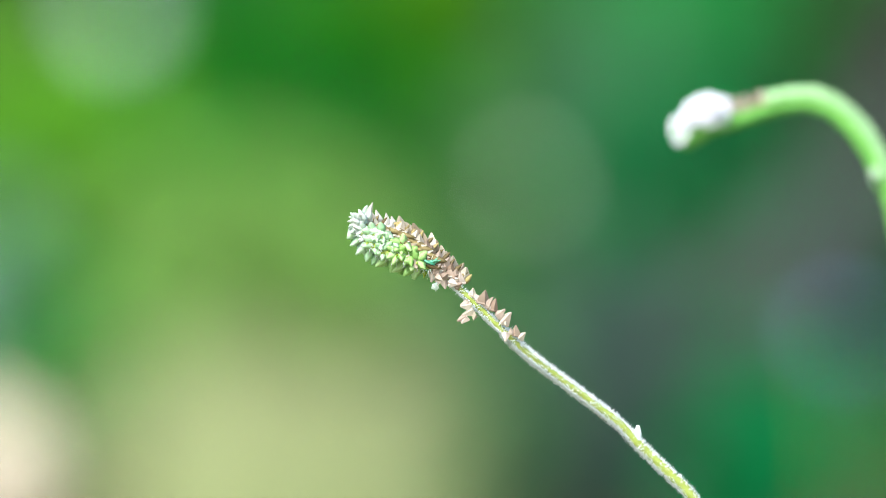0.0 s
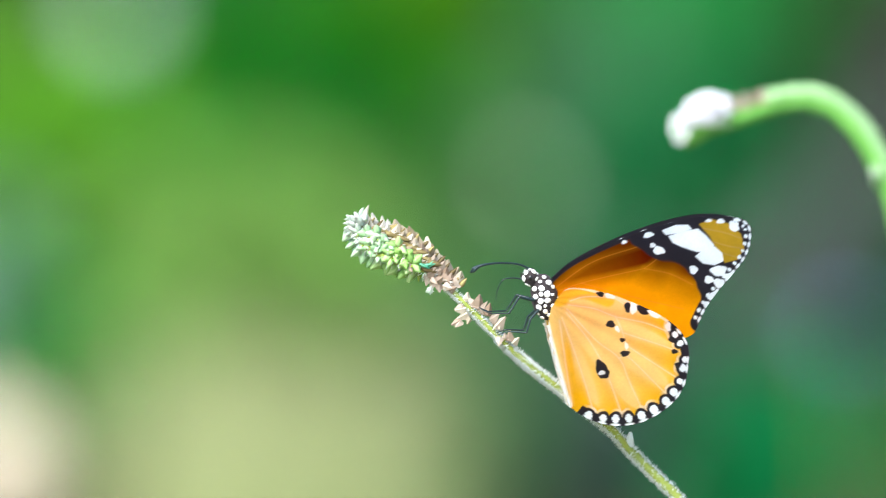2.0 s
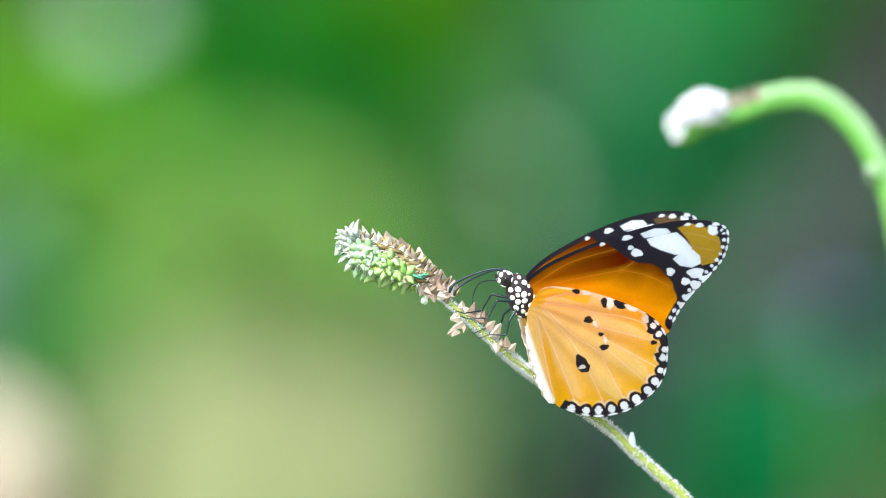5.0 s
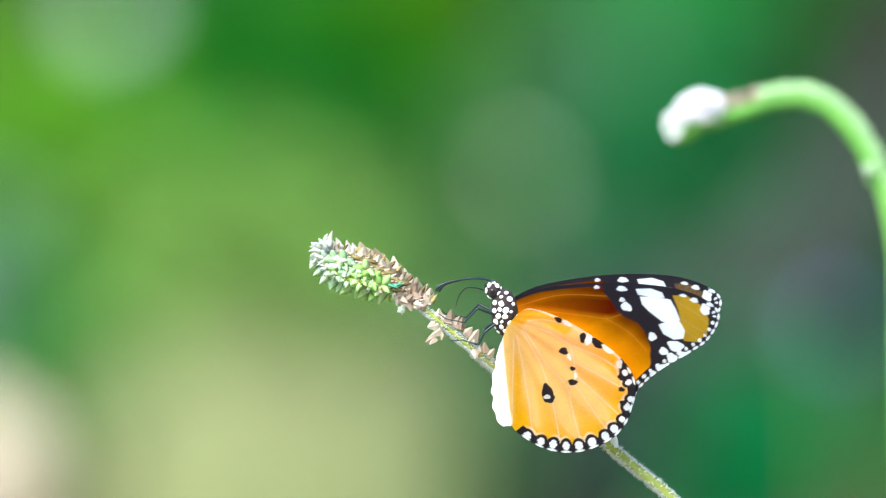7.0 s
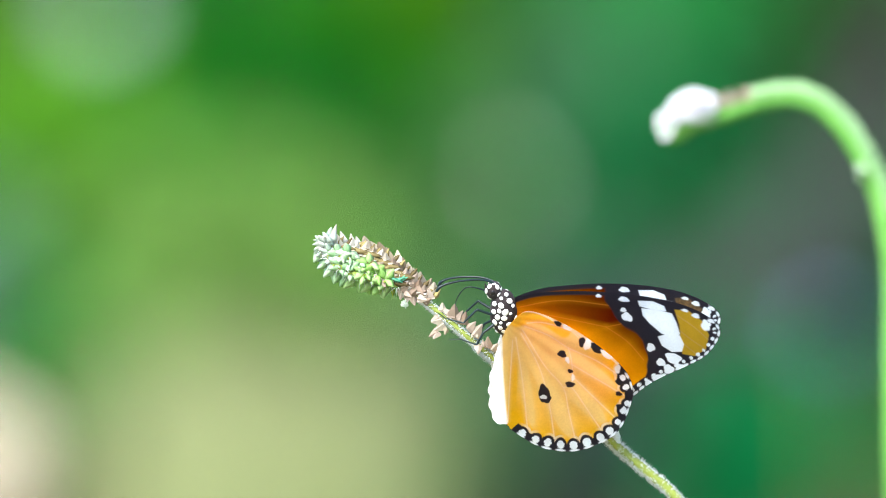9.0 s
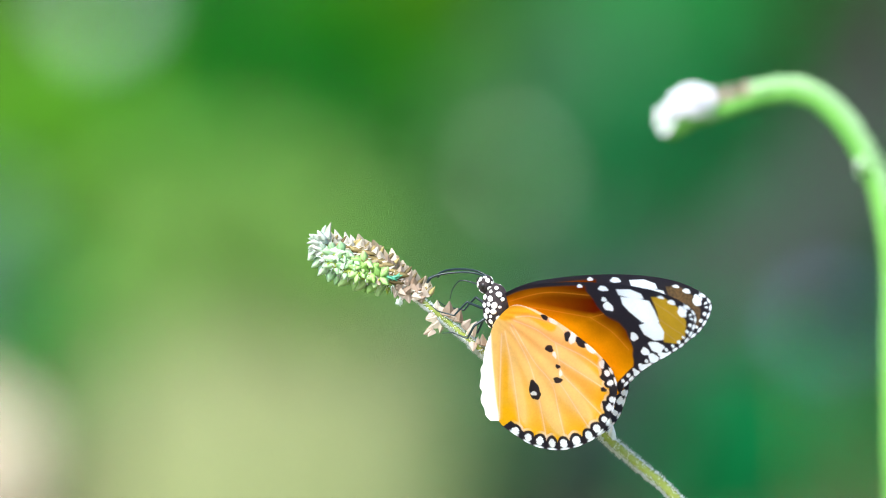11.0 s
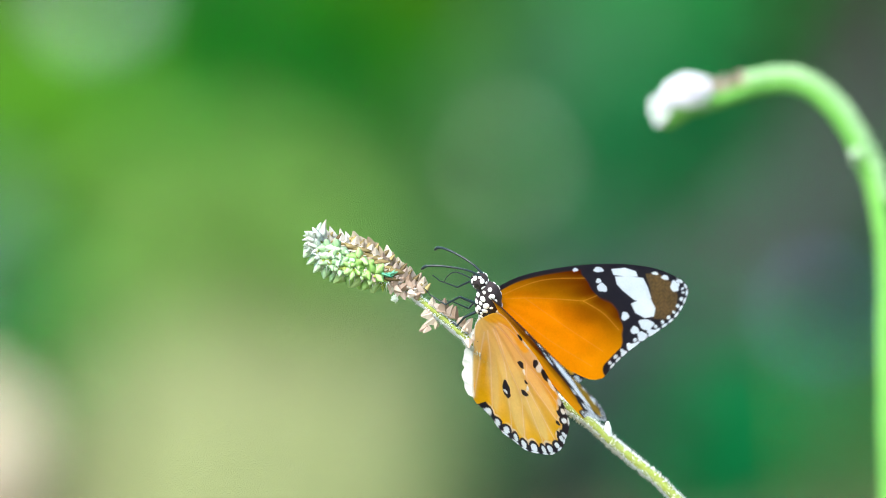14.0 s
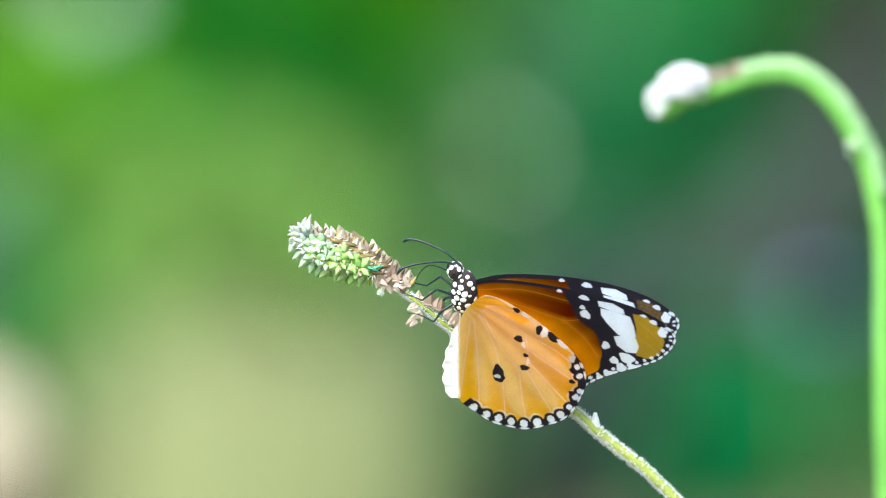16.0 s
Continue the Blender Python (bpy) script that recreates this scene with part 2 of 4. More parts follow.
def highlight_bloom(x, y, z, size, color, seed, label):
    """A flat, compact bloom of broad petals on a thin stalk, turned up to the light; made up to blur into a highlight
    disc.
    """
    rng = np.random.default_rng(seed)
    top = new("highlight_flower")
    top.location = (x, y, 0)
    tagged(top, label, "flower", group="background flowers")
    part("stalk", *tube([(0, 0.012, -0.02), (0.01, 0.016, z * 0.6), (0, 0.006, z)], [0.004, 0.003, 0.002], 12, 6), STEM, top)
    mat = material("highlight_petals", color, rough=0.45, vary=0.08, scale=90, translucent=0.15)
    face = (SUN_DIR + Vector((0, -1, 0))).normalized()
    turn = face.to_track_quat("Z", "Y").to_matrix().to_4x4()
    bloom = new("bloom")
    bloom.parent = top
    bloom.matrix_basis = Matrix.Translation((0, 0, z)) @ turn
    for ring, (count, reach, lift) in enumerate(((9, 0.5, 0.0), (7, 0.36, 0.05), (5, 0.2, 0.09))):
        v, f = bract(size * reach, size * reach * 0.95, 0.25, seed + ring, 0.62)
        me = bpy.data.meshes.new("petal")
        me.from_pydata([tuple(c) for c in v], [], f)
        me.materials.append(mat)
        for i in range(count):
            m = Matrix.Translation((0, 0, size * lift)) @ Matrix.Rotation(2 * math.pi * (i + 0.3 * ring) / count, 4, "Z") @ Matrix.Rotation(radians(-78 + 9 * ring), 4, "X") @ Matrix.Rotation(rng.normal(0, 0.1), 4, "Z")
            shared("petal", me, bloom, m)


def leaning_branch(points, radius):
    """A dead grey-brown branch that leans down into the undergrowth."""
    top = new("dead_branch")
    tagged(top, "thick dead grey-brown branch leaning in the undergrowth", "branch")
    end = Vector(points[-1])
    pts = [Vector(p) for p in points] + [Vector((end.x - 0.05, end.y, -0.03))]
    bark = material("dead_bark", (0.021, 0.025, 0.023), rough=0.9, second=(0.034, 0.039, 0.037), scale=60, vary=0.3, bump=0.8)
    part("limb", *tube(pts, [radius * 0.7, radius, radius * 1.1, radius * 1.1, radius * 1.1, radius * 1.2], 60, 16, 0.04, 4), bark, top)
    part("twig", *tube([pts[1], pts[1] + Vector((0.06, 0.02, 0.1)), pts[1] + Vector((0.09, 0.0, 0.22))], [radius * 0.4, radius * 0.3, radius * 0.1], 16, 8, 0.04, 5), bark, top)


def far_hedge():
    rng = np.random.default_rng(11)
    n = 26000
    p = np.stack([rng.uniform(-4.5, 4.5, n), rng.normal(0, 0.5, n) + 20.4, rng.uniform(0.0, 2.8, n) ** 1.0], 1)
    p[:, 2] *= 1 + 0.12 * np.sin(p[:, 0] * 2.3) + 0.06 * np.sin(p[:, 0] * 7)
    v, f = leaf_mass(rng, p, 0.11, 0.55)
    mat = material("hedge_leaves", (0.016, 0.160, 0.024), rough=0.5, second=(0.040, 0.224, 0.048), island=1.0, vary=0.3, scale=30, translucent=0.25, spec=0.12)
    ob = tri_mesh("hedge", v, f, mat, kind="stuff")
    tagged(ob, "dense dark green hedge of small leaves", "hedge")
    # Dark box put in behind the leaves as the shade within the hedge.
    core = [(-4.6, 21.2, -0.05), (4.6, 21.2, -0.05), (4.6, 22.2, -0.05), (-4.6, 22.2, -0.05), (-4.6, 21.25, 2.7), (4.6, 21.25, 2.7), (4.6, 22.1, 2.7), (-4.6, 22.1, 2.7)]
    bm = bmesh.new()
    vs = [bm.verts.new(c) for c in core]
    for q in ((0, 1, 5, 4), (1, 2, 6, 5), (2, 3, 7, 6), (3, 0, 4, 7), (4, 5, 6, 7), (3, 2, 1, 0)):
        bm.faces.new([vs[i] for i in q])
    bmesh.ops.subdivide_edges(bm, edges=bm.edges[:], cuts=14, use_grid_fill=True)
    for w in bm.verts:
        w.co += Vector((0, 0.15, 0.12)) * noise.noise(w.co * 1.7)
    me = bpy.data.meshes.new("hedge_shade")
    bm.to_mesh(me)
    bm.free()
    me.materials.append(material("hedge_shade_box", (0.010, 0.032, 0.011), rough=0.9, second=(0.016, 0.048, 0.016), scale=12, vary=0.4))
    inner = new("hedge_shade_box", me)
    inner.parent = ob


build_ground()
far_hedge()
# Sunlit and shaded looks of these shrubs are put into their leaf colours.
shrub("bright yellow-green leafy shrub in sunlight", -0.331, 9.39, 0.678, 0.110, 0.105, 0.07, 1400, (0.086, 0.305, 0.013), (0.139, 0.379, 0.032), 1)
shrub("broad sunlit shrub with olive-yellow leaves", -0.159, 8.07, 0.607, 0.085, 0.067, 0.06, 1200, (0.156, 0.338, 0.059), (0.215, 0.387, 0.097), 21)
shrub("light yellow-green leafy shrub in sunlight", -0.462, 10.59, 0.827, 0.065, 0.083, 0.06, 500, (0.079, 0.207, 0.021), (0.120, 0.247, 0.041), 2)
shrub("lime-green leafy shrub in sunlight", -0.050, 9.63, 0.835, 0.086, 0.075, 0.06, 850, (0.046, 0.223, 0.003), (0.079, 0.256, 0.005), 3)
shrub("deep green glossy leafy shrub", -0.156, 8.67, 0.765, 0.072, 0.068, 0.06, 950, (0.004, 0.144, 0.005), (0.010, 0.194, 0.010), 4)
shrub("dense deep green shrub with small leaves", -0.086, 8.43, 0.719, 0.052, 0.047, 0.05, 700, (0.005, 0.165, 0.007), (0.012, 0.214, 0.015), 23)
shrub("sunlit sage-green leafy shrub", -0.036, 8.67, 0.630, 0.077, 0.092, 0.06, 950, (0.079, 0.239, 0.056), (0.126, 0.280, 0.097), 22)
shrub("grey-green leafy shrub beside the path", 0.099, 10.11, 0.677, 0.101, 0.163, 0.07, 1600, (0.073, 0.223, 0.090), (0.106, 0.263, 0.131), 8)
shrub("fresh green leafy shrub coloured as in open shade", 0.281, 11.07, 0.861, 0.117, 0.099, 0.06, 900, (0.010, 0.223, 0.032), (0.027, 0.280, 0.062), 7)
shrub("mid-green leafy shrub coloured as in half shade", 0.228, 9.39, 0.673, 0.078, 0.089, 0.07, 1100, (0.005, 0.127, 0.032), (0.012, 0.165, 0.049), 9)
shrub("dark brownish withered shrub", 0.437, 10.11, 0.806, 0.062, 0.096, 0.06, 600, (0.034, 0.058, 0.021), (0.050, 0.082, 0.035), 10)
shrub("blue-green leafy shrub coloured as in open shade", 0.273, 8.67, 0.442, 0.082, 0.058, 0.06, 900, (0.002, 0.223, 0.059), (0.007, 0.288, 0.090), 6)
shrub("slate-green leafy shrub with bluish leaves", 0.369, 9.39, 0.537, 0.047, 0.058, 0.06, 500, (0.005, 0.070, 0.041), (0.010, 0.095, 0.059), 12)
grass_clump("tall clump of dry straw-coloured grass", -0.137, 7.70, 0.530, 0.069, 0.575, 700, (0.303, 0.372, 0.149), (0.407, 0.445, 0.226), 5)
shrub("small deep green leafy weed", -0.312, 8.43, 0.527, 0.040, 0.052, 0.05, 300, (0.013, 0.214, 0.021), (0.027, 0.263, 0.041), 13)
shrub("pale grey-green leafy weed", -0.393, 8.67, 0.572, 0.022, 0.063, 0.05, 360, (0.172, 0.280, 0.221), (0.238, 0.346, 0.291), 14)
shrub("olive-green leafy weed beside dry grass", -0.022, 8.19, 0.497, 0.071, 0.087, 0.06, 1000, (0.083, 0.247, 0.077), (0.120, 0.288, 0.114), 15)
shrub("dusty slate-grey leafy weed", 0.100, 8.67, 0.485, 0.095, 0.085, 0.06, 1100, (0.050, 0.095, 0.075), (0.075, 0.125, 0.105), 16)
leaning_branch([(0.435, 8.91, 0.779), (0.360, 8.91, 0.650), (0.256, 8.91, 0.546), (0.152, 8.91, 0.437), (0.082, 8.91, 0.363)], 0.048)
# ---- the near flower stalk ----
def sepal_cup(length, width, open_angle, count, seed, bend=0.5):
    """A calyx of pointed, thick sepals round +z; the base sits at the origin."""
    rng = np.random.default_rng(seed)
    verts, faces = [], []
    for i in range(count):
        a = 2 * math.pi * i / count + rng.normal(0, 0.12)
        l = length * rng.uniform(0.8, 1.15)
        rad, tan = np.array([math.cos(a), math.sin(a), 0]), np.array([-math.sin(a), math.cos(a), 0])
        k = len(verts)
        ang, pos = 0.25, rad * width * 0.25
        rows = ((0.0, 0.5), (0.3, 1.0), (0.68, 0.82), (1.0, 0.10))
        for j, (s, w) in enumerate(rows):
            if j:
                ang += (open_angle - 0.25) * (s - rows[j - 1][0]) * (1 + bend * s)
                pos = pos + (rad * math.sin(ang) + np.array([0, 0, math.cos(ang)])) * l * (s - rows[j - 1][0])
            nrm = rad * math.cos(ang) - np.array([0, 0, math.sin(ang)])
            hw = width * 0.5 * w
            verts += [pos + tan * hw - nrm * hw * 0.2, pos + nrm * hw * 0.45, pos - tan * hw - nrm * hw * 0.2]
        for j in range(3):
            q = k + j * 3
            faces += [(q, q + 1, q + 4, q + 3), (q + 1, q + 2, q + 5, q + 4), (q + 2, q, q + 3, q + 5)]
        q = k + 9
        faces.append((q, q + 1, q + 2))
    v, f = ellipsoid((0, 0, length * 0.15), (width * 0.3, width * 0.3, length * 0.2), seg=8, rings=5)
    return merged([(verts, faces), (v, f)])


def bract(length, width, curl, seed, belly=0.55):
    """One pointed, keeled leaflet with some thickness: base at the origin, tip along +z, its face to +y."""
    rng = np.random.default_rng(seed)
    rows = ((0.0, 0.70), (belly * 0.5, 0.95), (belly, 1.0), (0.5 + 0.5 * belly, 0.62), (1.0, 0.13))
    verts, faces = [], []
    skew = rng.normal(0, 0.08)
    for a, w in rows:
        hw = width * 0.5 * w * rng.uniform(0.9, 1.1)
        z = length * a * (1 - 0.10 * abs(curl) * a)
        bow = curl * length * a * a * 0.5 + rng.normal(0, 0.02) * length
        mid = skew * length * a
        verts += [(mid - hw, bow - 0.38 * hw, z), (mid, bow + 0.42 * hw, z), (mid + hw, bow - 0.38 * hw, z), (mid, bow + 0.42 * hw - 0.10 * width, z)]
    for j in range(len(rows) - 1):
        q = j * 4
        for k in range(4):
            faces.append((q + k, q + (k + 1) % 4, q + 4 + (k + 1) % 4, q + 4 + k))
    faces += [(3, 2, 1, 0), (16, 17, 18, 19)]
    return verts, faces


def bract_mesh(name, mat, *args):
    v, f = bract(*args)
    me = bpy.data.meshes.new(name)
    me.from_pydata([tuple(x) for x in v], [], f)
    if args[-1] > 0.22:
        me.polygons.foreach_set("use_smooth", np.ones(len(me.polygons), bool))
    me.materials.append(mat)
    return me


def leaning(place, du, dv, tilt, spin=0.0, size=1.0):
    """Pose of a bract whose tip points along (du, dv) of the plan, leaning towards the viewer by tilt, turned about its own length by spin (radians)."""
    z = Vector((du, 0, -dv)).normalized()
    z = (z * math.cos(tilt) + Vector((0, -1, 0)) * math.sin(tilt)).normalized()
    y = Vector((0, -1, 0))
    x = y.cross(z).normalized()
    y = z.cross(x)
    m = Matrix((x, y, z)).transposed().to_4x4()
    return Matrix.Translation(place) @ m @ Matrix.Rotation(spin, 4, "Z") @ Matrix.Scale(size, 4)


def flower(width, seed):
    """A small trumpet flower with five rounded petals, facing +z."""
    verts, faces = [], []
    n, rings = 40, 6
    for j in range(rings):
        s = j / (rings - 1)
        for i in range(n):
            a = 2 * math.pi * i / n
            lobe = 0.74 + 0.26 * abs(math.cos(2.5 * a)) ** 0.6
            r = width * 0.5 * (0.12 + 0.88 * s * (lobe if s > 0.4 else 1))
            verts.append((r * math.cos(a), r * math.sin(a), width * (0.35 * s ** 0.5 - 0.12 * s ** 4 + 0.02 * math.sin(5 * a + 1) * s)))
    for j in range(rings - 1):
        for i in range(n):
            faces.append((j * n + i, j * n + (i + 1) % n, (j + 1) * n + (i + 1) % n, (j + 1) * n + i))
    faces.append(tuple(range(n))[::-1])
    return verts, faces


def shared(name, me, parent, m):
    ob = new(name, me)
    ob.parent = parent
    ob.matrix_basis = m
    return ob


def cup_mesh(name, mat, *args):
    v, f = sepal_cup(*args)
    me = bpy.data.meshes.new(name)
    me.from_pydata([tuple(x) for x in v], [], f)
    me.polygons.foreach_set("use_smooth", np.ones(len(me.polygons), bool))
    me.materials.append(mat)
    return me


def facing(place, way, spin, size=1.0):
    q = Vector(way).normalized().to_track_quat("Z", "Y")
    return Matrix.Translation(place) @ q.to_matrix().to_4x4() @ Matrix.Rotation(spin, 4, "Z") @ Matrix.Scale(size, 4)




# Added blooms: out of focus they draw the bright round highlights.
highlight_bloom(-0.306, 9.50, 0.838, 0.052, (0.680, 0.765, 0.731), 1, "made-up pale green bloom that blurs into a highlight disc")
highlight_bloom(0.070, 9.60, 0.679, 0.048, (0.731, 0.697, 0.680), 2, "made-up greyish white bloom that blurs into a highlight disc")
highlight_bloom(0.331, 8.43, 0.550, 0.026, (0.357, 0.561, 0.731), 3, "made-up bluish white bloom that blurs into a highlight disc")
highlight_bloom(-0.343, 7.60, 0.460, 0.086, (0.93, 0.82, 0.68), 4, "made-up cream bloom that blurs into a highlight disc")

ANCHOR = (645, 390)


def rel(u, v, y=0.0):
    """Stalk space: plan units from the stalk's anchor, y in units towards the distance."""
    return np.array([(u - ANCHOR[0]) * U, y * U, -(v - ANCHOR[1]) * U])


def build_near_plant():
    plant = new("heliotrope_plant")
    base = on_plane(1460, 1010)
    plant.location = (base.x, base.y, 0)
    tagged(plant, "hairy green plant stem ending in a curled half-withered flower spike", "plant")
    joint = on_plane(1330, 1010) + Vector((0, 84 * U, 0)) - plant.location
    part("lower_stem", *tube([(0, 0, -0.02), (0.004, 0.002, 0.2), (0.002, 0.0, 0.42), joint + Vector((0.006, 0, -0.04)), joint + Vector((0, 0, 0.0)), joint + Vector((-0.0009, 0, 0.0011))],
                             [0.0035, 0.003, 0.0022, 0.0014, 0.0011, 0.0010], 50, 12, 0.03), STEM, plant)
    line = [rel(1335, 1012, 84), rel(1223, 876, 80), rel(1188, 841, 76), rel(1131, 786, 70), rel(1093, 747, 62), rel(1017, 689, 44), rel(939, 630, 20), rel(893, 588, 6), rel(843, 540), rel(790, 490), rel(735, 440, 6), rel(690, 412, 6),
            rel(655, 395, 4)]
    stalk = part("flower_stalk", *tube(line, [0.00110, 0.00104, 0.00098, 0.00094, 0.00088, 0.00080, 0.00072, 0.00064, 0.00058, 0.0005, 0.00045, 0.0004, 0.0003], 120, 14, 0.03), STEM, plant, "yellow-green hairy stalk")
    curl = [rel(660, 398, 4), rel(643, 398, -6), rel(640, 414, -20), rel(658, 434, -24), rel(690, 452, -24), rel(728, 464, -20), rel(762, 474, -14)]
    part("curl", *tube(curl, [0.0004, 0.0005, 0.0006, 0.0006, 0.0006, 0.0005, 0.0004], 50, 10, 0.05), STEM, stalk)
    part("stem_hairs", *hairs(line[:10], 0.00066, 5000, 0.00066, 5), HAIR, stalk, "fine white bristles", kind="stuff")
    part("stem_hairs", *hairs(line[:8], 0.00088, 4200, 0.00085, 15), HAIR, stalk, "fine white bristles", kind="stuff")
    part("spike_hairs", *hairs(curl, 0.0007, 260, 0.0018, 6), HAIR, stalk, "fine white bristles", kind="stuff")
    rng = np.random.default_rng(21)
    cream = [bract_mesh("cream_bract", SEPAL_CREAM, 25 * U, 23 * U, 0.25, s, 0.18) for s in range(4)]
    straw = [bract_mesh("straw_bract", SEPAL_DRY, 23 * U, 14 * U, 0.40, s + 5, 0.20) for s in range(3)]
    olive = [bract_mesh("olive_shade_bract", SEPAL_OLIVE, 32 * U, 15 * U, -0.15, s + 9, 0.4) for s in range(3)]
    white = [bract_mesh("downy_bract", SEPAL_DOWN, 19 * U, 12 * U, 0.25, s + 13, 0.30) for s in range(4)]
    mint = [bract_mesh("mint_bract", SEPAL_PALE, 24 * U, 19 * U, 0.30, s + 19, 0.45) for s in range(4)]
    green = [bract_mesh("green_bract", SEPAL_GREEN, 24 * U, 20 * U, 0.30, s + 25, 0.45) for s in range(4)]
    lime = [bract_mesh("lime_bract", SEPAL_LIME, 20 * U, 12 * U, 0.3, s + 29, 0.45) for s in range(2)]
    teal = [bract_mesh("teal_bract", SEPAL_TEAL, 31 * U, 9 * U, 0.2, s + 33, 0.4) for s in range(2)]
    pink = [bract_mesh("pinkish_bract", SEPAL_BROWN, 25 * U, 22 * U, 0.30, s + 37, 0.18) for s in range(4)]

    def put(mesh, u, v, y, du, dv, tilt, size=1.0, spin=None):
        turn = rng.normal(0, 0.35) if spin is None else spin
        shared("bract", mesh, stalk, leaning(rel(u, v, y), du + rng.normal(0, 0.12), dv + rng.normal(0, 0.12), tilt + rng.normal(0, 0.12), turn, size * rng.uniform(0.88, 1.1)))

    # the dry upper ridge: three ranks of triangular bracts that overlap like shingles; dark olive ones paint the shade
    # in the slits between them
    ridge = spline([(818, 497), (792, 470), (764, 445), (735, 421), (703, 405), (672, 396), (648, 388)], 100)
    for i in range(15):
        u, v = ridge[int(i / 14.5 * 99)]
        near_tip = i > 10
        put((straw if near_tip else cream)[i % 3], u + 2, v - 1, 5, 0.10 - 0.03 * i * (i > 7), -1, 0.05, 1.0)
        put(pink[i % 4] if i < 7 else (straw[i % 3] if near_tip else cream[i % 4]), u - 4, v + 6, -5, 0.25, -1, 0.25, 0.85)
        put(olive[i % 3], u + 5, v + 4, -1, 0.5, -0.6, 0.1, 0.6)
    for i in range(9):
        u, v = ridge[int(28 + i / 8.5 * 58)]
        for j in range(2):
            put(olive[(i + j) % 3], u - 17 - 6 * j, v + 3 + 10 * j, -15 - 6 * j, 0.95, 0.10 + 0.15 * j, 0.05, 0.95, 0.3)
            put((straw if (i + j) % 2 else cream)[i % 3], u - 13 - 6 * j, v + 3 + 9 * j, -13 - 6 * j, 0.85, -0.42, 0.10, 0.62, 0.5)
    # the downy end: pale bracts fanned out round the bend
    for i in range(34):
        a = radians(72 + (i * 61 % 34) / 33 * 150) + rng.normal(0, 0.10)
        r = rng.uniform(2, 15)
        put(white[i % 4] if i % 6 else straw[i % 3], 645 + r * math.cos(a) + rng.normal(0, 3), 397 - r * math.sin(a) + rng.normal(0, 3), -8 - 0.4 * i + rng.normal(0, 3), math.cos(a), -math.sin(a), abs(rng.normal(0.25, 0.25)), 1.0)
    # plump green calyces, open like stars, along the curling lower edge
    low = spline([(634, 406), (639, 424), (655, 439), (678, 451), (702, 459), (728, 467), (752, 475)], 100)
    for i in range(10):
        u, v = low[int(i / 9.5 * 99)]
        mesh = mint if i < 5 else green
        put(mesh[i % 4], u - 2, v + 1, -4, -0.75 + 0.05 * i, 0.8, 0.0, 1.05)
        put(lime[i % 2] if i % 2 else mesh[(i + 2) % 4], u + 5, v + 5, 0, -0.2 + 0.03 * i, 1, -0.1, 0.95)
    stars = [(643, 408), (650, 424), (664, 430), (661, 412), (680, 443), (690, 428), (704, 447), (676, 414), (722, 452), (712, 434), (738, 462)]
    for i, (u, v) in enumerate(stars):
        mesh = (white, mint, green)[0 if u < 655 else (1 if u < 700 else 2)]
        for j in range(5):
            a = radians(72 * j + 40 * i) + rng.normal(0, 0.12)
            put(mesh[(i + j) % 4], u + 2 * math.cos(a), v + 2 * math.sin(a), -24, math.cos(a) - 0.35, math.sin(a) + 0.3, 0.40, 0.92, 0.0)
        put(lime[i % 2], u, v + 2, -25, -0.3, 1, 0.9, 0.55)
    for i in range(7):
        put(teal[i % 2], 744 + 2.5 * i, 457 + 2.2 * i, -22 + i % 3, 0.85, 0.55 - 0.2 * i + 0.1, 0.15, 0.8)
    put(pink[1], 722, 452, -26, 0.35, 1, 0.2, 0.8)
    put(pink[2], 730, 458, -25, 0.4, 1, 0.2, 0.9)
    # pinkish dry tuft where the spike meets the stalk
    for i in range(26):
        u = rng.uniform(764, 808)
        v = 430 + (u - 690) * 0.56 + rng.uniform(-2, 20)
        a = rng.uniform(-0.7, 0.9)
        put(pink[i % 4] if i % 3 else straw[i % 3], u, v, -8 + rng.normal(0, 4), 0.8 * math.cos(a) + 0.2, -0.5 + 0.9 * math.sin(a), 0.3, 0.72)
    for u, v, du, dv in ((775, 488, -0.1, 1), (786, 494, 0.2, 1), (797, 497, 0.5, 0.8), (768, 480, -0.3, 1), (790, 482, 0.6, 0.6)):
        put(pink[u % 4], u, v, -6, du, dv, 0.2, 0.8)
    # broad dry triangles on the bare part of the stalk
    for u, v, du, dv, size in ((836, 526, 0.0, -1, 0.75), (846, 533, -0.5, -0.9, 0.8), (856, 540, 0.15, -1, 1.15), (862, 546, 0.5, -0.9, 0.9), (872, 552, 0.25, -1, 1.1), (878, 560, 0.8, -0.6, 0.85), (888, 572, 0.75, -0.7, 1.1), (894, 576, 0.1, -1, 0.85),
                               (834, 540, -0.9, 0.35, 0.9), (838, 548, -0.8, 0.7, 0.95), (830, 536, -0.9, 0.1, 0.7), (842, 556, -0.3, 1, 0.6), (896, 588, -0.2, 1, 0.8), (912, 596, 0.2, -1, 0.95), (918, 600, 0.6, -0.7, 0.7), (906, 592, -0.3, -1, 0.6), (866, 548, -0.2, -1, 0.7)):
        put((pink if (u + v) % 3 else cream)[u % 4], u, v, -5, du, dv, 0.15, size * 0.95)
    for u, v in ((818, 570), (812, 566)):
        put(pink[0], 826, 560, -4, u - 826, v - 560, 0.1, 0.75)
    # downy bud under the tuft
    for i in range(24):
        a = i * 2.4
        r = math.sqrt((i + 1) / 24)
        put(white[i % 4], 770, 508, -8, math.cos(a) * r, math.sin(a) * r, 1.4 - 1.3 * r, 0.48)
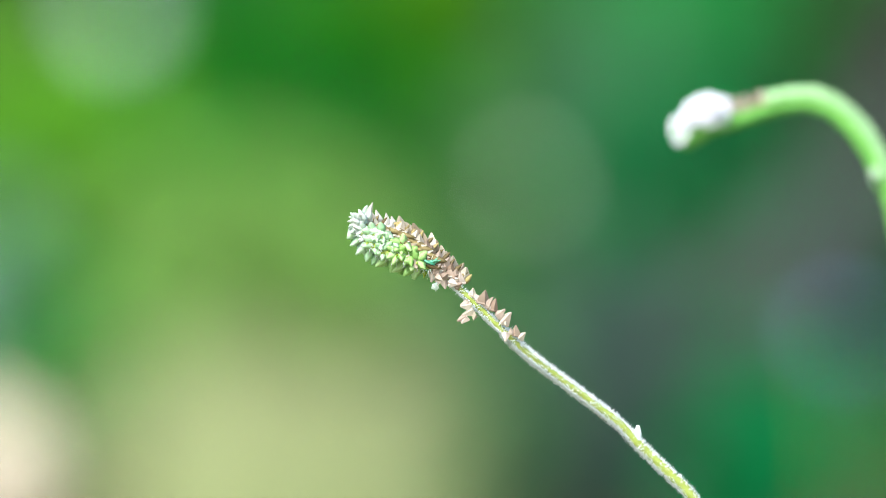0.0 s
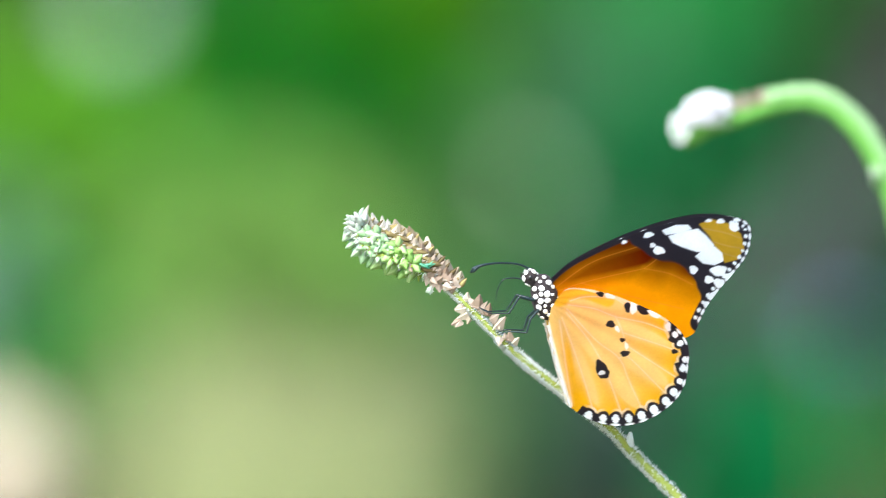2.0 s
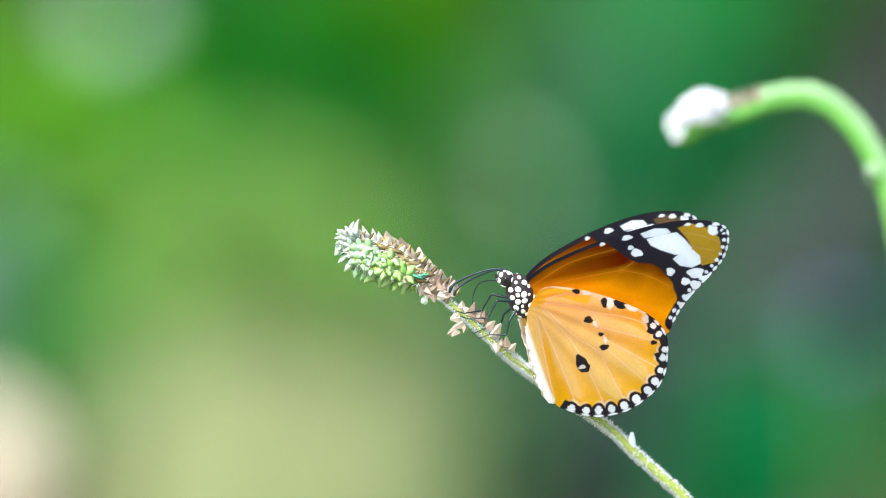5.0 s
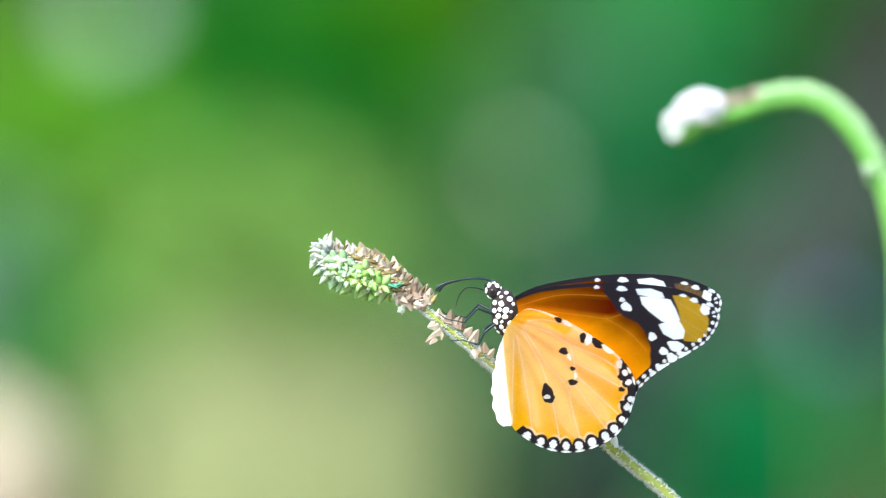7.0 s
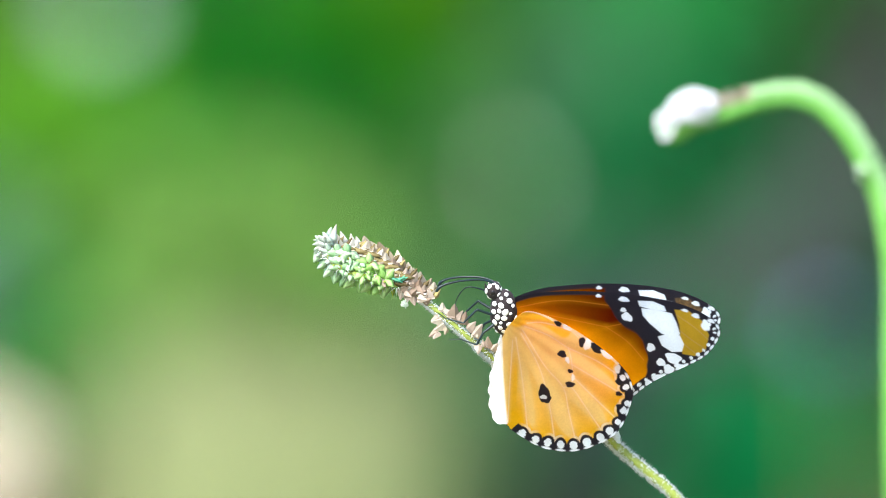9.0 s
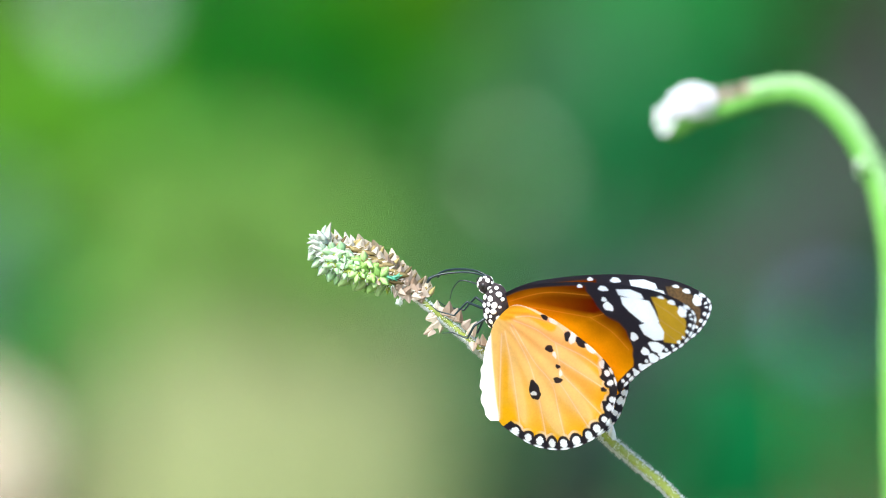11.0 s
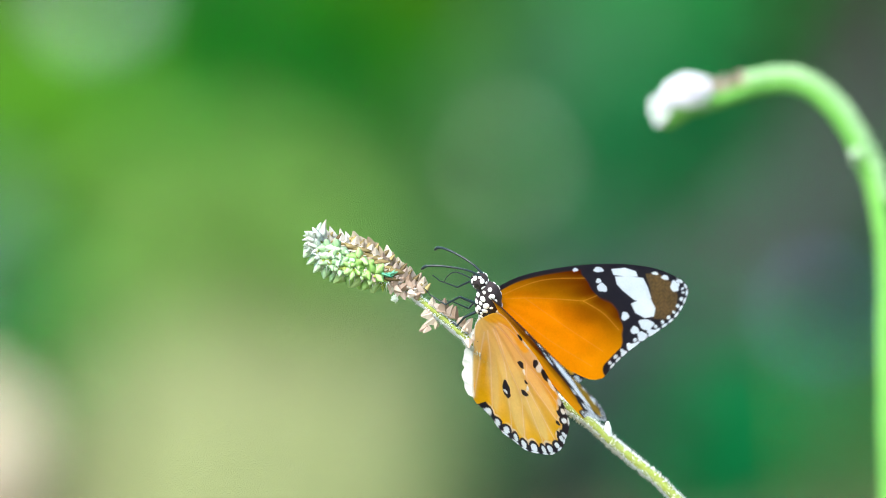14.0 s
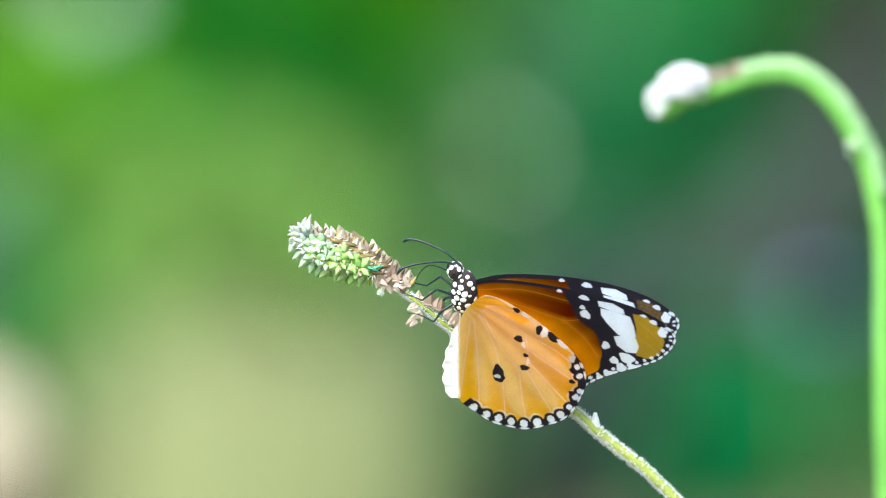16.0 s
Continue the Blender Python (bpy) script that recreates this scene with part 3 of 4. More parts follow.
    bud = part("side_bud", *tube([rel(1130, 782, 69), rel(1130, 766, 68), rel(1131, 754, 67)], [0.0007, 0.0008, 0.0003], 10, 8), HAIR, stalk, "small pale side bud")
    return plant, stalk


# ---- the second, blurred flower ----
def build_far_plant():
    y = FOCUS + 0.175
    plant = new("heliotrope_plant")
    foot = on_plane(1640, 441, y)
    plant.location = (foot.x, foot.y, 0)
    tagged(plant, "arching green flower spike with white blossoms at its curled tip", "plant")

    def loc(u, v, dy=0.0):
        return on_plane(u, v, y) + Vector((0, dy, 0)) - plant.location
    arch = [loc(1230, 232), loc(1300, 214), loc(1360, 192), loc(1420, 180), loc(1475, 196), loc(1520, 240), loc(1553, 295), loc(1578, 350), loc(1594, 420), loc(1604, 520), loc(1610, 930)]
    line = arch + [Vector((0.003, 0, 0.35)), Vector((0, 0, -0.02))]
    stalk = part("flower_stalk", *tube(line, [0.0014, 0.0020, 0.0021, 0.0022, 0.0021, 0.0021, 0.0020, 0.0019, 0.0017, 0.0017, 0.0018, 0.0025, 0.003], 120, 14, 0.02), FRESH, plant)
    tip = [loc(1300, 214), loc(1248, 228), loc(1214, 248), loc(1206, 232), loc(1212, 208)]
    part("curled_tip", *tube(tip, [0.0013, 0.0014, 0.0018, 0.0014, 0.0008], 40, 12, 0.05), FRESH, stalk)
    rng = np.random.default_rng(8)
    cups = [cup_mesh("fresh_calyx", FRESH_PALE, 0.0032, 0.0024, 0.40, 4, s + 30, 0.3) for s in range(3)]
    ridge = spline(arch[1:9], 200)
    tan = np.gradient(ridge, axis=0)
    for i in range(18):
        for j, a in enumerate((-0.75, -0.1, 0.6)):
            k = min(190, int(34 + 8.8 * i))
            t = tan[k] / np.linalg.norm(tan[k])
            out = np.cross(t, (0, 1, 0))
            out = -out if out @ np.array([0.4, 0, 0.9]) < 0 else out
            way = out * math.cos(a) + np.array([0, -1, 0]) * math.sin(a)
            shared("calyx", cups[(i + j) % 3], stalk, facing(ridge[k] + way * 0.0007, way, rng.uniform(0, 6), 0.85))
    v, f = flower(0.0066, 1)
    me = bpy.data.meshes.new("white_flower")
    me.from_pydata(v, [], f)
    me.polygons.foreach_set("use_smooth", np.ones(len(me.polygons), bool))
    me.materials.append(PETAL)
    for i in range(22):
        s = i / 21
        u = 1190 + 94 * s
        w = 216 - 40 * math.sin(min(1.0, s * 1.5) * math.pi / 2) + rng.normal(0, 3) + 14 * (i % 3)
        way = Vector((-0.9 + 1.2 * s, -0.55 + 0.35 * (i % 2), 0.15 + 0.75 * s))
        shared("blossom", me, stalk, facing(loc(u, w, -0.001 * (i % 4)) - way.normalized() * 0.002, way, rng.uniform(0, 6), rng.uniform(0.72, 0.88)))
    brown = bract_mesh("dry_bract", SEPAL_BROWN, 0.0034, 0.0022, 0.4, 44, 0.35)
    for u in (1300, 1312, 1324, 1338, 1350):
        shared("bract", brown, stalk, leaning(loc(u, 200 - (u - 1300) * 0.25, -0.001), rng.normal(0, 0.3), -1, 0.2, 0, 1.0))
    pale = cup_mesh("pale_node", SEPAL_PALE, 0.0030, 0.0018, 0.5, 4, 46, 0.3)
    shared("bud", pale, stalk, facing(loc(1546, 300, -0.003), (0.25, -0.5, -0.8), 0, 1.1))


# ---- the butterfly ----
BODY = (890, 560)       # plan position of the thorax in the wing drawing
HINGE = (895, 550)      # root of the forewing


def seg_dist(p, line):
    """Distance of points to a polyline."""
    line = np.asarray(line, float)
    best = np.full(len(p), 1e9)
    for a, b in zip(line[:-1], line[1:]):
        ab = b - a
        t = np.clip(((p - a) @ ab) / (ab @ ab + 1e-9), 0, 1)
        best = np.minimum(best, np.linalg.norm(p - a - t[:, None] * ab, axis=1))
    return best


def step(d, edge, soft=1.2):
    """1 where d is below the edge."""
    soft = soft * 0.7
    t = np.clip((edge + soft - d) / (2 * soft), 0, 1)
    return t * t * (3 - 2 * t)


def blob(p, u, v, a, b, turn=0.0):
    """Soft-edged, slightly uneven ellipse."""
    q = p - (u, v)
    c, s = math.cos(radians(turn)), math.sin(radians(turn))
    x, y = q[:, 0] * c + q[:, 1] * s, -q[:, 0] * s + q[:, 1] * c
    w = 1 + 0.10 * np.sin(3 * np.arctan2(y / b, x / a) + u) + 0.05 * np.sin(5 * np.arctan2(y / b, x / a) + v)
    return step((np.hypot(x / a, y / b) - w) * min(a, b), 0.0, 1.1)


def paint(col, mask, color):
    return col * (1 - mask[:, None]) + np.array(color)[None] * mask[:, None]


def margin_coords(p, edge):
    """Distance to the margin and place along it."""
    e = spline(edge, 160)
    s = np.r_[0, np.cumsum(np.linalg.norm(np.diff(e, axis=0), axis=1))]
    d = np.linalg.norm(p[:, None] - e[None], axis=2)
    k = d.argmin(1)
    return seg_dist(p, e), s[k], s[-1]


def inside(p, corners, soft=1.2):
    """Soft mask of a polygon."""
    q = np.array(corners, float)
    d = seg_dist(p, np.vstack([q, q[:1]]))
    x, y = p[:, 0], p[:, 1]
    odd = np.zeros(len(p), bool)
    for (ax, ay), (bx, by) in zip(q, np.roll(q, -1, axis=0)):
        cut = (ay > y) != (by > y)
        odd ^= cut & (x < ax + (y - ay) * (bx - ax) / (by - ay if abs(by - ay) > 1e-9 else 1e-9))
    return step(np.where(odd, -d, d), 0.0, soft)


def dots_at(p, edge, places):
    """Distance to the margin, place along it, and the same for each listed dot (u, v, size)."""
    dist, s, length = margin_coords(p, edge)
    q = np.array([c[:2] for c in places], float)
    d0, s0, _ = margin_coords(q, edge)
    return dist, s, length, [(s0[i], d0[i], places[i][2]) for i in range(len(places))]


BLACK, WHITE = (0.028, 0.025, 0.034), (0.86, 0.91, 0.97)
HIND_EDGE = [(1112, 648), (1124, 672), (1126, 692), (1120, 715), (1108, 745), (1085, 770), (1050, 788), (1010, 797), (975, 794), (940, 781), (915, 762), (904, 746)]
HIND_OUTLINE = [(905, 574), (931, 552), (962, 555), (1005, 571), (1050, 597), (1088, 623)] + HIND_EDGE + [(902, 738), (899, 712), (896, 684), (894, 655), (892, 630), (891, 607), (897, 588)]
FLAP_EDGE = [(890, 604), (886, 614), (881, 630), (878, 648), (872, 662), (873, 676), (869, 690), (873, 700), (871, 716), (876, 726), (879, 740), (890, 749), (902, 744)]
HIND_DOTS = [(930, 767, 7.5), (955, 777, 7), (976, 782, 8), (999, 785, 8), (1022, 784, 8), (1046, 778, 8), (1069, 768, 8), (1086, 755, 7.5), (1100, 739, 6), (1109, 718, 6.5), (1116, 704, 5.5), (1113, 676, 6.5), (1107, 660, 5.5)]
FORE_EDGE = [(1250, 536), (1266, 549), (1269, 564), (1260, 586), (1243, 607), (1215, 625), (1181, 644), (1152, 663), (1126, 687)]
FORE_OUTLINE = [(892, 552), (906, 537), (943, 521), (989, 512), (1056, 506), (1124, 506), (1181, 512), (1220, 522)] + FORE_EDGE + [(1108, 702), (1075, 698), (1010, 660), (950, 610), (905, 568)]


def hind_pigment(p, under):
    dist, s, length, dots = dots_at(p, HIND_EDGE, HIND_DOTS)
    ray = np.sin(np.arctan2(p[:, 1] - 575, p[:, 0] - 915) * 21 + 0.6)
    tone = np.clip(1 - (dist - 22) / (50 + 42 * ray), 0, 1)[:, None]
    tone = np.maximum(tone, 0.9 * (step(np.abs(p[:, 0] - 914), 8, 5) * step(-p[:, 1], -630, 45))[:, None])
    pale, rich = ((0.85, 0.64, 0.27), (0.87, 0.50, 0.012)) if under else ((0.86, 0.50, 0.03), (0.86, 0.46, 0.008))
    col = np.array(pale) * (1 - tone) + np.array(rich) * tone
    root = np.exp(-((p - (935, 590)) ** 2).sum(1) / (2 * 45 ** 2))
    col = paint(col, 0.35 * root, (0.72, 0.42, 0.10))
    if under:
        col = paint(col, 0.9 * step(seg_dist(p, spline([(918, 566), (960, 561), (1002, 582)], 20)), 12, 4), (0.88, 0.50, 0.02))
    veins = ([(912, 600), (908, 680), (906, 742)], [(917, 596), (932, 690), (940, 768)], [(926, 590), (958, 648), (976, 705), (988, 780)], [(928, 584), (968, 645), (1002, 682), (1012, 725), (1028, 786)],
             [(1002, 682), (1018, 682), (1052, 728), (1078, 765)], [(1020, 664), (1066, 706), (1098, 735)], [(1016, 640), (1070, 668), (1110, 690)], [(932, 578), (975, 592), (1010, 612), (1060, 632), (1098, 655)],
             [(1010, 612), (1017, 640), (1018, 682)], [(936, 572), (965, 570), (1010, 580), (1034, 598)])
    if under:
        for line in veins:
            d = seg_dist(p, spline(line, 30))
            col = paint(col, 0.30 * step(d, 4, 4), (0.84, 0.58, 0.30))
            col = paint(col, 0.9 * step(d, 1.0, 1.3), (0.88, 0.70, 0.55))
    lead = spline([(915, 552), (945, 551), (980, 563), (1030, 588), (1075, 616), (1106, 642)], 40)
    col = paint(col, 0.9 * step(seg_dist(p, lead), 2.2, 1.3), (0.84, 0.70, 0.56))
    inner = spline([(891, 600), (894, 655), (899, 712), (903, 744)], 30)
    col = paint(col, 0.9 * step(seg_dist(p, inner), 3.2, 1.5), (0.86, 0.84, 0.82))
    right = (s < length - 13) & (p[:, 0] > 896)
    # dark margin: a strip with a cap over each dot, edged with pale scales
    gap = dist - 14.5
    for c, d, size in dots:
        gap = np.minimum(gap, np.hypot((s - c) * 0.95, dist - d) - size - 5.0)
    wobble = 0.7 * np.sin(s * 0.27) + 0.6 * np.sin(s * 0.13)
    col = paint(col, step(np.abs(gap - 2.2 + wobble * 0.5), 2.2, 1.3) * (0.35 + 0.35 * np.sin(s * 0.11)) * right, (0.86, 0.80, 0.74))
    col = paint(col, step(gap + wobble * 0.6, 0, 1.2) * right, BLACK)
    for c, d, size in dots:
        turn = 1.0 + 0.12 * math.sin(c)
        col = paint(col, step((np.hypot((s - c) / turn, (dist - d) * 1.02) - size + 0.3), 0, 0.7), WHITE)
        col = paint(col, step((np.hypot((s - c) / (size * 1.12), (dist - 1.8) / 2.2) - 1) * 2.2, 0, 0.8), WHITE)
    for u, v, a, b, turn in ((968, 695, 10.5, 16, -8), (972, 703, 9, 8, 30), (999, 623, 8, 6, 15), (1014, 653, 5, 3.6, 10), (1014, 676, 8.5, 5, 5), (991, 570, 7, 4.5, 25), (1034, 600, 5.5, 9, 10), (1060, 609, 13, 7.5, 30), (1101, 668, 8, 5, 40), (1101, 688, 6, 4, 10), (1102, 712, 6, 5, 0)):
        col = paint(col, blob(p, u, v, a, b, turn), BLACK)
    for u, v, a, b, turn in ((967, 701, 6.5, 3.6, -5), (1009, 633, 3.5, 6, -20), (1019, 664, 3, 6, 0), (1007, 576, 9, 4.5, 28), (1044, 603, 6, 11, 15), (1078, 620, 12, 5, 35), (1098, 645, 5, 8, 10)):
        col = paint(col, blob(p, u, v, a, b, turn) * (1.0 if under else 0.6), WHITE)
    return col


FORE_SPOTS = [(1100, 515, 9, 4.5, 5), (1056, 513, 5, 3, 0), (1100, 534, 5, 4, 0), (1107, 546, 10, 7, 25), (1151, 597, 7, 7.5, 0), (1170, 622, 8, 6.5, 20), (1191, 613, 14, 9, 15), (1184, 633, 9, 8, 20), (1203, 627, 9, 5, 0), (1165, 650, 9, 5.5, -25), (1150, 661, 6, 5, -20)]
FORE_RIM = [(1206, 526, 6, 2.5, 10), (1225, 534, 7, 4, 15), (1243, 550, 7, 10, -20), (1250, 541, 4, 3, 20)]


def fore_pigment(p, under):
    dist, s, length = margin_coords(p, FORE_EDGE)
    costa = seg_dist(p, spline(FORE_OUTLINE[:10], 60))
    orange = (0.97, 0.42, 0.002) if under else (0.96, 0.38, 0.002)
    brick = (0.115, 0.008, 0.0003) if under else (0.115, 0.008, 0.0003)
    col = np.tile(np.array(orange), (len(p), 1))
    # brick red towards the front edge and the dark tip, bright orange along the hind half
    axis = (p[:, 1] - 552) - (p[:, 0] - 900) * 0.11
    front = np.clip((18 - axis) / 32, 0, 1) if under else np.clip((2 - axis) / 40, 0, 1) ** 0.9
    front = front * (0.80 + 0.2 * np.clip((p[:, 0] - 960) / 120, 0, 1))
    bound = spline([(1062, 500), (1082, 536), (1100, 560), (1130, 572), (1144, 602), (1150, 636), (1138, 668), (1112, 706)], 60)
    db = seg_dist(p, bound)
    right = p[:, 0] > np.interp(p[:, 1], bound[:, 1], bound[:, 0])
    near_dark = np.clip(1 - db / (60 if under else 82), 0, 1) ** (0.8 if under else 0.65) * (~right) * np.clip((668 - p[:, 1]) / 70, 0, 1)
    col = paint(col, np.clip(np.maximum(front, near_dark * 0.95), 0, 1), brick)
    for line in ([(905, 556), (960, 556), (1010, 560), (1072, 567)], [(1072, 567), (1095, 560), (1105, 555)], [(1072, 567), (1110, 590), (1140, 620)], [(960, 556), (1040, 610), (1110, 655)], [(905, 552), (990, 528), (1080, 528)],
                 [(930, 570), (1000, 625), (1090, 680)]):
        dv = seg_dist(p, spline(line, 30))
        col = paint(col, 0.45 * step(dv, 1.0, 1.2), (0.80, 0.30, 0.02) if under else (0.92, 0.42, 0.03))
        col = paint(col, 0.08 * step(dv, 6, 5), (0.90, 0.42, 0.01))
    ragged = 3 * np.sin(p[:, 1] / 9) + 2 * np.sin(p[:, 1] / 4.3)
    dark = np.where(right, np.ones(len(p)), step(db, 2 + ragged * 0.5, 3.0))
    dark = np.maximum(dark, step(costa, 6.0 if under else 8.0, 2.2))
    dark = np.maximum(dark, step(dist, 15, 2.0))
    col = paint(col, dark, BLACK)
    patch = inside(p, [(1188, 526), (1212, 526), (1236, 542), (1250, 566), (1246, 592), (1228, 606), (1206, 604), (1202, 580), (1198, 552)], 1.8)
    mottle = 0.65 + 0.35 * np.sin(p[:, 0] * 0.37 + 3 * np.sin(p[:, 1] * 0.23)) * np.sin(p[:, 1] * 0.41 + 2.6 * np.sin(p[:, 0] * 0.31))
    col = paint(col, patch * (1 if under else mottle), (0.68, 0.41, 0.02) if under else (0.15, 0.088, 0.062))
    if under:
        for line in ([(1192, 535), (1225, 555), (1250, 575)], [(1196, 560), (1222, 578), (1246, 592)], [(1200, 580), (1220, 595), (1235, 606)]):
            col = paint(col, 0.5 * step(seg_dist(p, spline(line, 20)), 0.9, 1.0), (0.66, 0.42, 0.16))
    for corners in ([(1124, 515), (1150, 514), (1170, 521), (1174, 530), (1150, 529), (1128, 525)], [(1131, 528), (1160, 529), (1184, 533), (1193, 549), (1200, 568), (1194, 577), (1168, 570), (1146, 553), (1134, 541)],
                    [(1162, 576), (1178, 570), (1200, 571), (1208, 586), (1205, 600), (1188, 602), (1170, 592)]):
        col = paint(col, inside(p, corners, 1.1), WHITE)
    for u, v, a, b, turn in FORE_SPOTS + FORE_RIM:
        col = paint(col, blob(p, u, v, a, b, turn), WHITE)
    for i in range(int((length - 6) / 14.5) + 1):
        c = 6 + i * 14.5
        k = 0.85 + 0.2 * math.sin(i * 2.3)
        for at, wide, deep in ((9.6, 3.9 * k, 3.4), (2.4, 5.6, 2.4)):
            col = paint(col, step((np.hypot((s - c) / wide, (dist - at) / deep) - 1) * deep, 0, 0.9), WHITE)
    return col


def flap_mesh(side):
    """The white inner fold of a hindwing: a thin, slightly pleated flap, its hinge at the origin along -x."""
    rows = spline(FLAP_EDGE, 60)
    n, half = 8, 0.8 * U
    verts, faces = [], []
    for sg in (1, -1):
        for k, (u, v) in enumerate(rows):
            h = 891 + (v - 607) * 0.088
            for i in range(n):
                a = i / (n - 1)
                w = h + (min(u, h) - h) * a
                bow = (1.2 * math.sin(v * 0.16) + 0.8 * math.sin(v * 0.41)) * a
                verts.append((-(v - 607) * 1.05 * U, (bow + 2.5 * a * a) * U * side + sg * half * (1 - 0.7 * a), (w - 891) * U))
    m = len(rows) * n
    for k in range(len(rows) - 1):
        for i in range(n - 1):
            q = (k * n + i, k * n + i + 1, (k + 1) * n + i + 1, (k + 1) * n + i)
            faces += [q, tuple(x + m for x in q[::-1])]
        e = k * n + n - 1
        faces.append((e, e + m, e + n + m, e + n))
    return verts, faces


PIGMENTS = {}    # skin colours, shared by the left and right wings


def wing_mesh(name, outline, pigment, centre, origin, side, lift, veins_amp, stretch=1.0, lengthen=1.0):
    """A thin two-skinned wing: the outer skin shows the underside, the inner one the upper side."""
    n_ang, n_rad = 680, 128
    ring = spline(outline, n_ang, closed=True)
    c = np.array(centre, float)
    rad = np.linspace(0, 1, n_rad + 1)[1:]
    flat = np.vstack([c[None], (c + (ring - c)[None] * rad[:, None, None]).reshape(-1, 2)])
    if name not in PIGMENTS:
        PIGMENTS[name] = pigment(flat, True), pigment(flat, False)
    under, upper = PIGMENTS[name]
    r = np.r_[0, np.repeat(rad, n_ang)]
    # gentle camber, shallow pleats along the wing rays
    ang = np.arctan2(flat[:, 1] - origin[1], flat[:, 0] - origin[0])
    reach = np.hypot(flat[:, 0] - origin[0], flat[:, 1] - origin[1])
    camber = lift + lift * 1.6 * np.exp(-((flat[:, 0] - 895) / 26) ** 2) + 9 * np.sin(np.clip(reach / 380, 0, 1) * math.pi) * 0.6 + veins_amp * np.sin(ang * 26) * np.clip(reach / 250, 0, 1)
    half = 0.9 * (1 - 0.75 * r ** 6)
    f, d = -(BODY[1] + (flat[:, 1] - BODY[1]) * lengthen - origin[1]) * U, (flat[:, 0] - origin[0]) * U * stretch
    skins = []
    for sg in (1, -1):
        y = (camber + sg * half) * U * side
        skins.append(np.stack([f, y, d], 1))
    v = np.vstack(skins)
    m = len(flat)
    j = np.arange(n_ang)
    fan = np.stack([np.zeros(n_ang, int), 1 + j, 1 + (j + 1) % n_ang, 1 + (j + 1) % n_ang], 1)
    quads = [np.stack([1 + i * n_ang + j, 1 + (i + 1) * n_ang + j, 1 + (i + 1) * n_ang + (j + 1) % n_ang, 1 + i * n_ang + (j + 1) % n_ang], 1) for i in range(n_rad - 1)]
    top = np.vstack(quads)
    last = 1 + (n_rad - 1) * n_ang
    rim = np.stack([last + j, last + (j + 1) % n_ang, m + last + (j + 1) % n_ang, m + last + j], 1)
    tris = fan[:, :3]
    quad_all = np.vstack([top, top[:, ::-1] + m, rim])
    faces = [tuple(q) for q in tris.tolist()] + [tuple(q) for q in (tris[:, ::-1] + m).tolist()] + [tuple(q) for q in quad_all.tolist()]
    me = bpy.data.meshes.new(name)
    me.from_pydata(v.tolist(), [], faces)
    me.polygons.foreach_set("use_smooth", np.ones(len(me.polygons), bool))
    att = me.attributes.new("pigment", "FLOAT_COLOR", "POINT")
    rgba = np.ones((2 * m, 4), np.float32)
    rgba[:m, :3], rgba[m:, :3] = under, upper
    att.data.foreach_set("color", rgba.ravel())
    me.materials.append(WING)
    me.update()
    return me


# plan place and radius of the white dots on one flank
THORAX_DOTS = [(897, 523, 4), (888, 529, 3.6), (876, 540, 5), (888, 541, 5.5), (903, 534, 5.8), (909, 543, 4), (875, 554, 5.2), (885, 551, 4.4), (896, 553, 6.2), (882, 563, 5.8), (894, 564, 5), (877, 574, 5.8), (888, 573, 3.4),
               (914, 567, 5.5), (903, 577, 6), (887, 583, 4.8), (874, 585, 4.2), (906, 588, 6), (893, 591, 4.8), (880, 594, 4.8), (899, 600, 4), (905, 556, 3.2)]
HEAD_DOTS = [(867, 509, 4.8), (861, 519, 6), (866, 532, 4.8), (881, 510, 4.6), (884, 524, 4.6), (875, 505, 3), (889, 515, 3), (878, 534, 3.4)]


def side_dots(dots, centre, radii, place):
    """Low round tufts of white scales on both flanks of a body whose plan centre and half-sizes (along, across, deep) are given."""
    rng = np.random.default_rng(4)
    pieces = []
    for u, v, r in dots:
        du, dv = (u - centre[0]) / radii[2], (v - centre[1]) / radii[0]
        out = math.hypot(du, dv)
        if out > 0.96:
            du, dv = du * 0.96 / out, dv * 0.96 / out
        deep = math.sqrt(1 - du * du - dv * dv)
        for s in (1, -1):
            normal = Vector((-dv / radii[0], s * deep / radii[1], du / radii[2])).normalized()
            m = normal.to_track_quat("Z", "Y").to_matrix().to_4x4() @ Matrix.Rotation(rng.uniform(0, 3.1), 4, "Z")
            at = place(centre[0] + du * radii[2], centre[1] + dv * radii[0], s * deep * radii[1])
            k = r * U
            pieces.append(ellipsoid(at, (k * rng.uniform(0.95, 1.2), k * rng.uniform(0.85, 1.0), k * 0.35), m, seg=12, rings=6, rough=0.12, seed=int(u)))
    return merged(pieces)


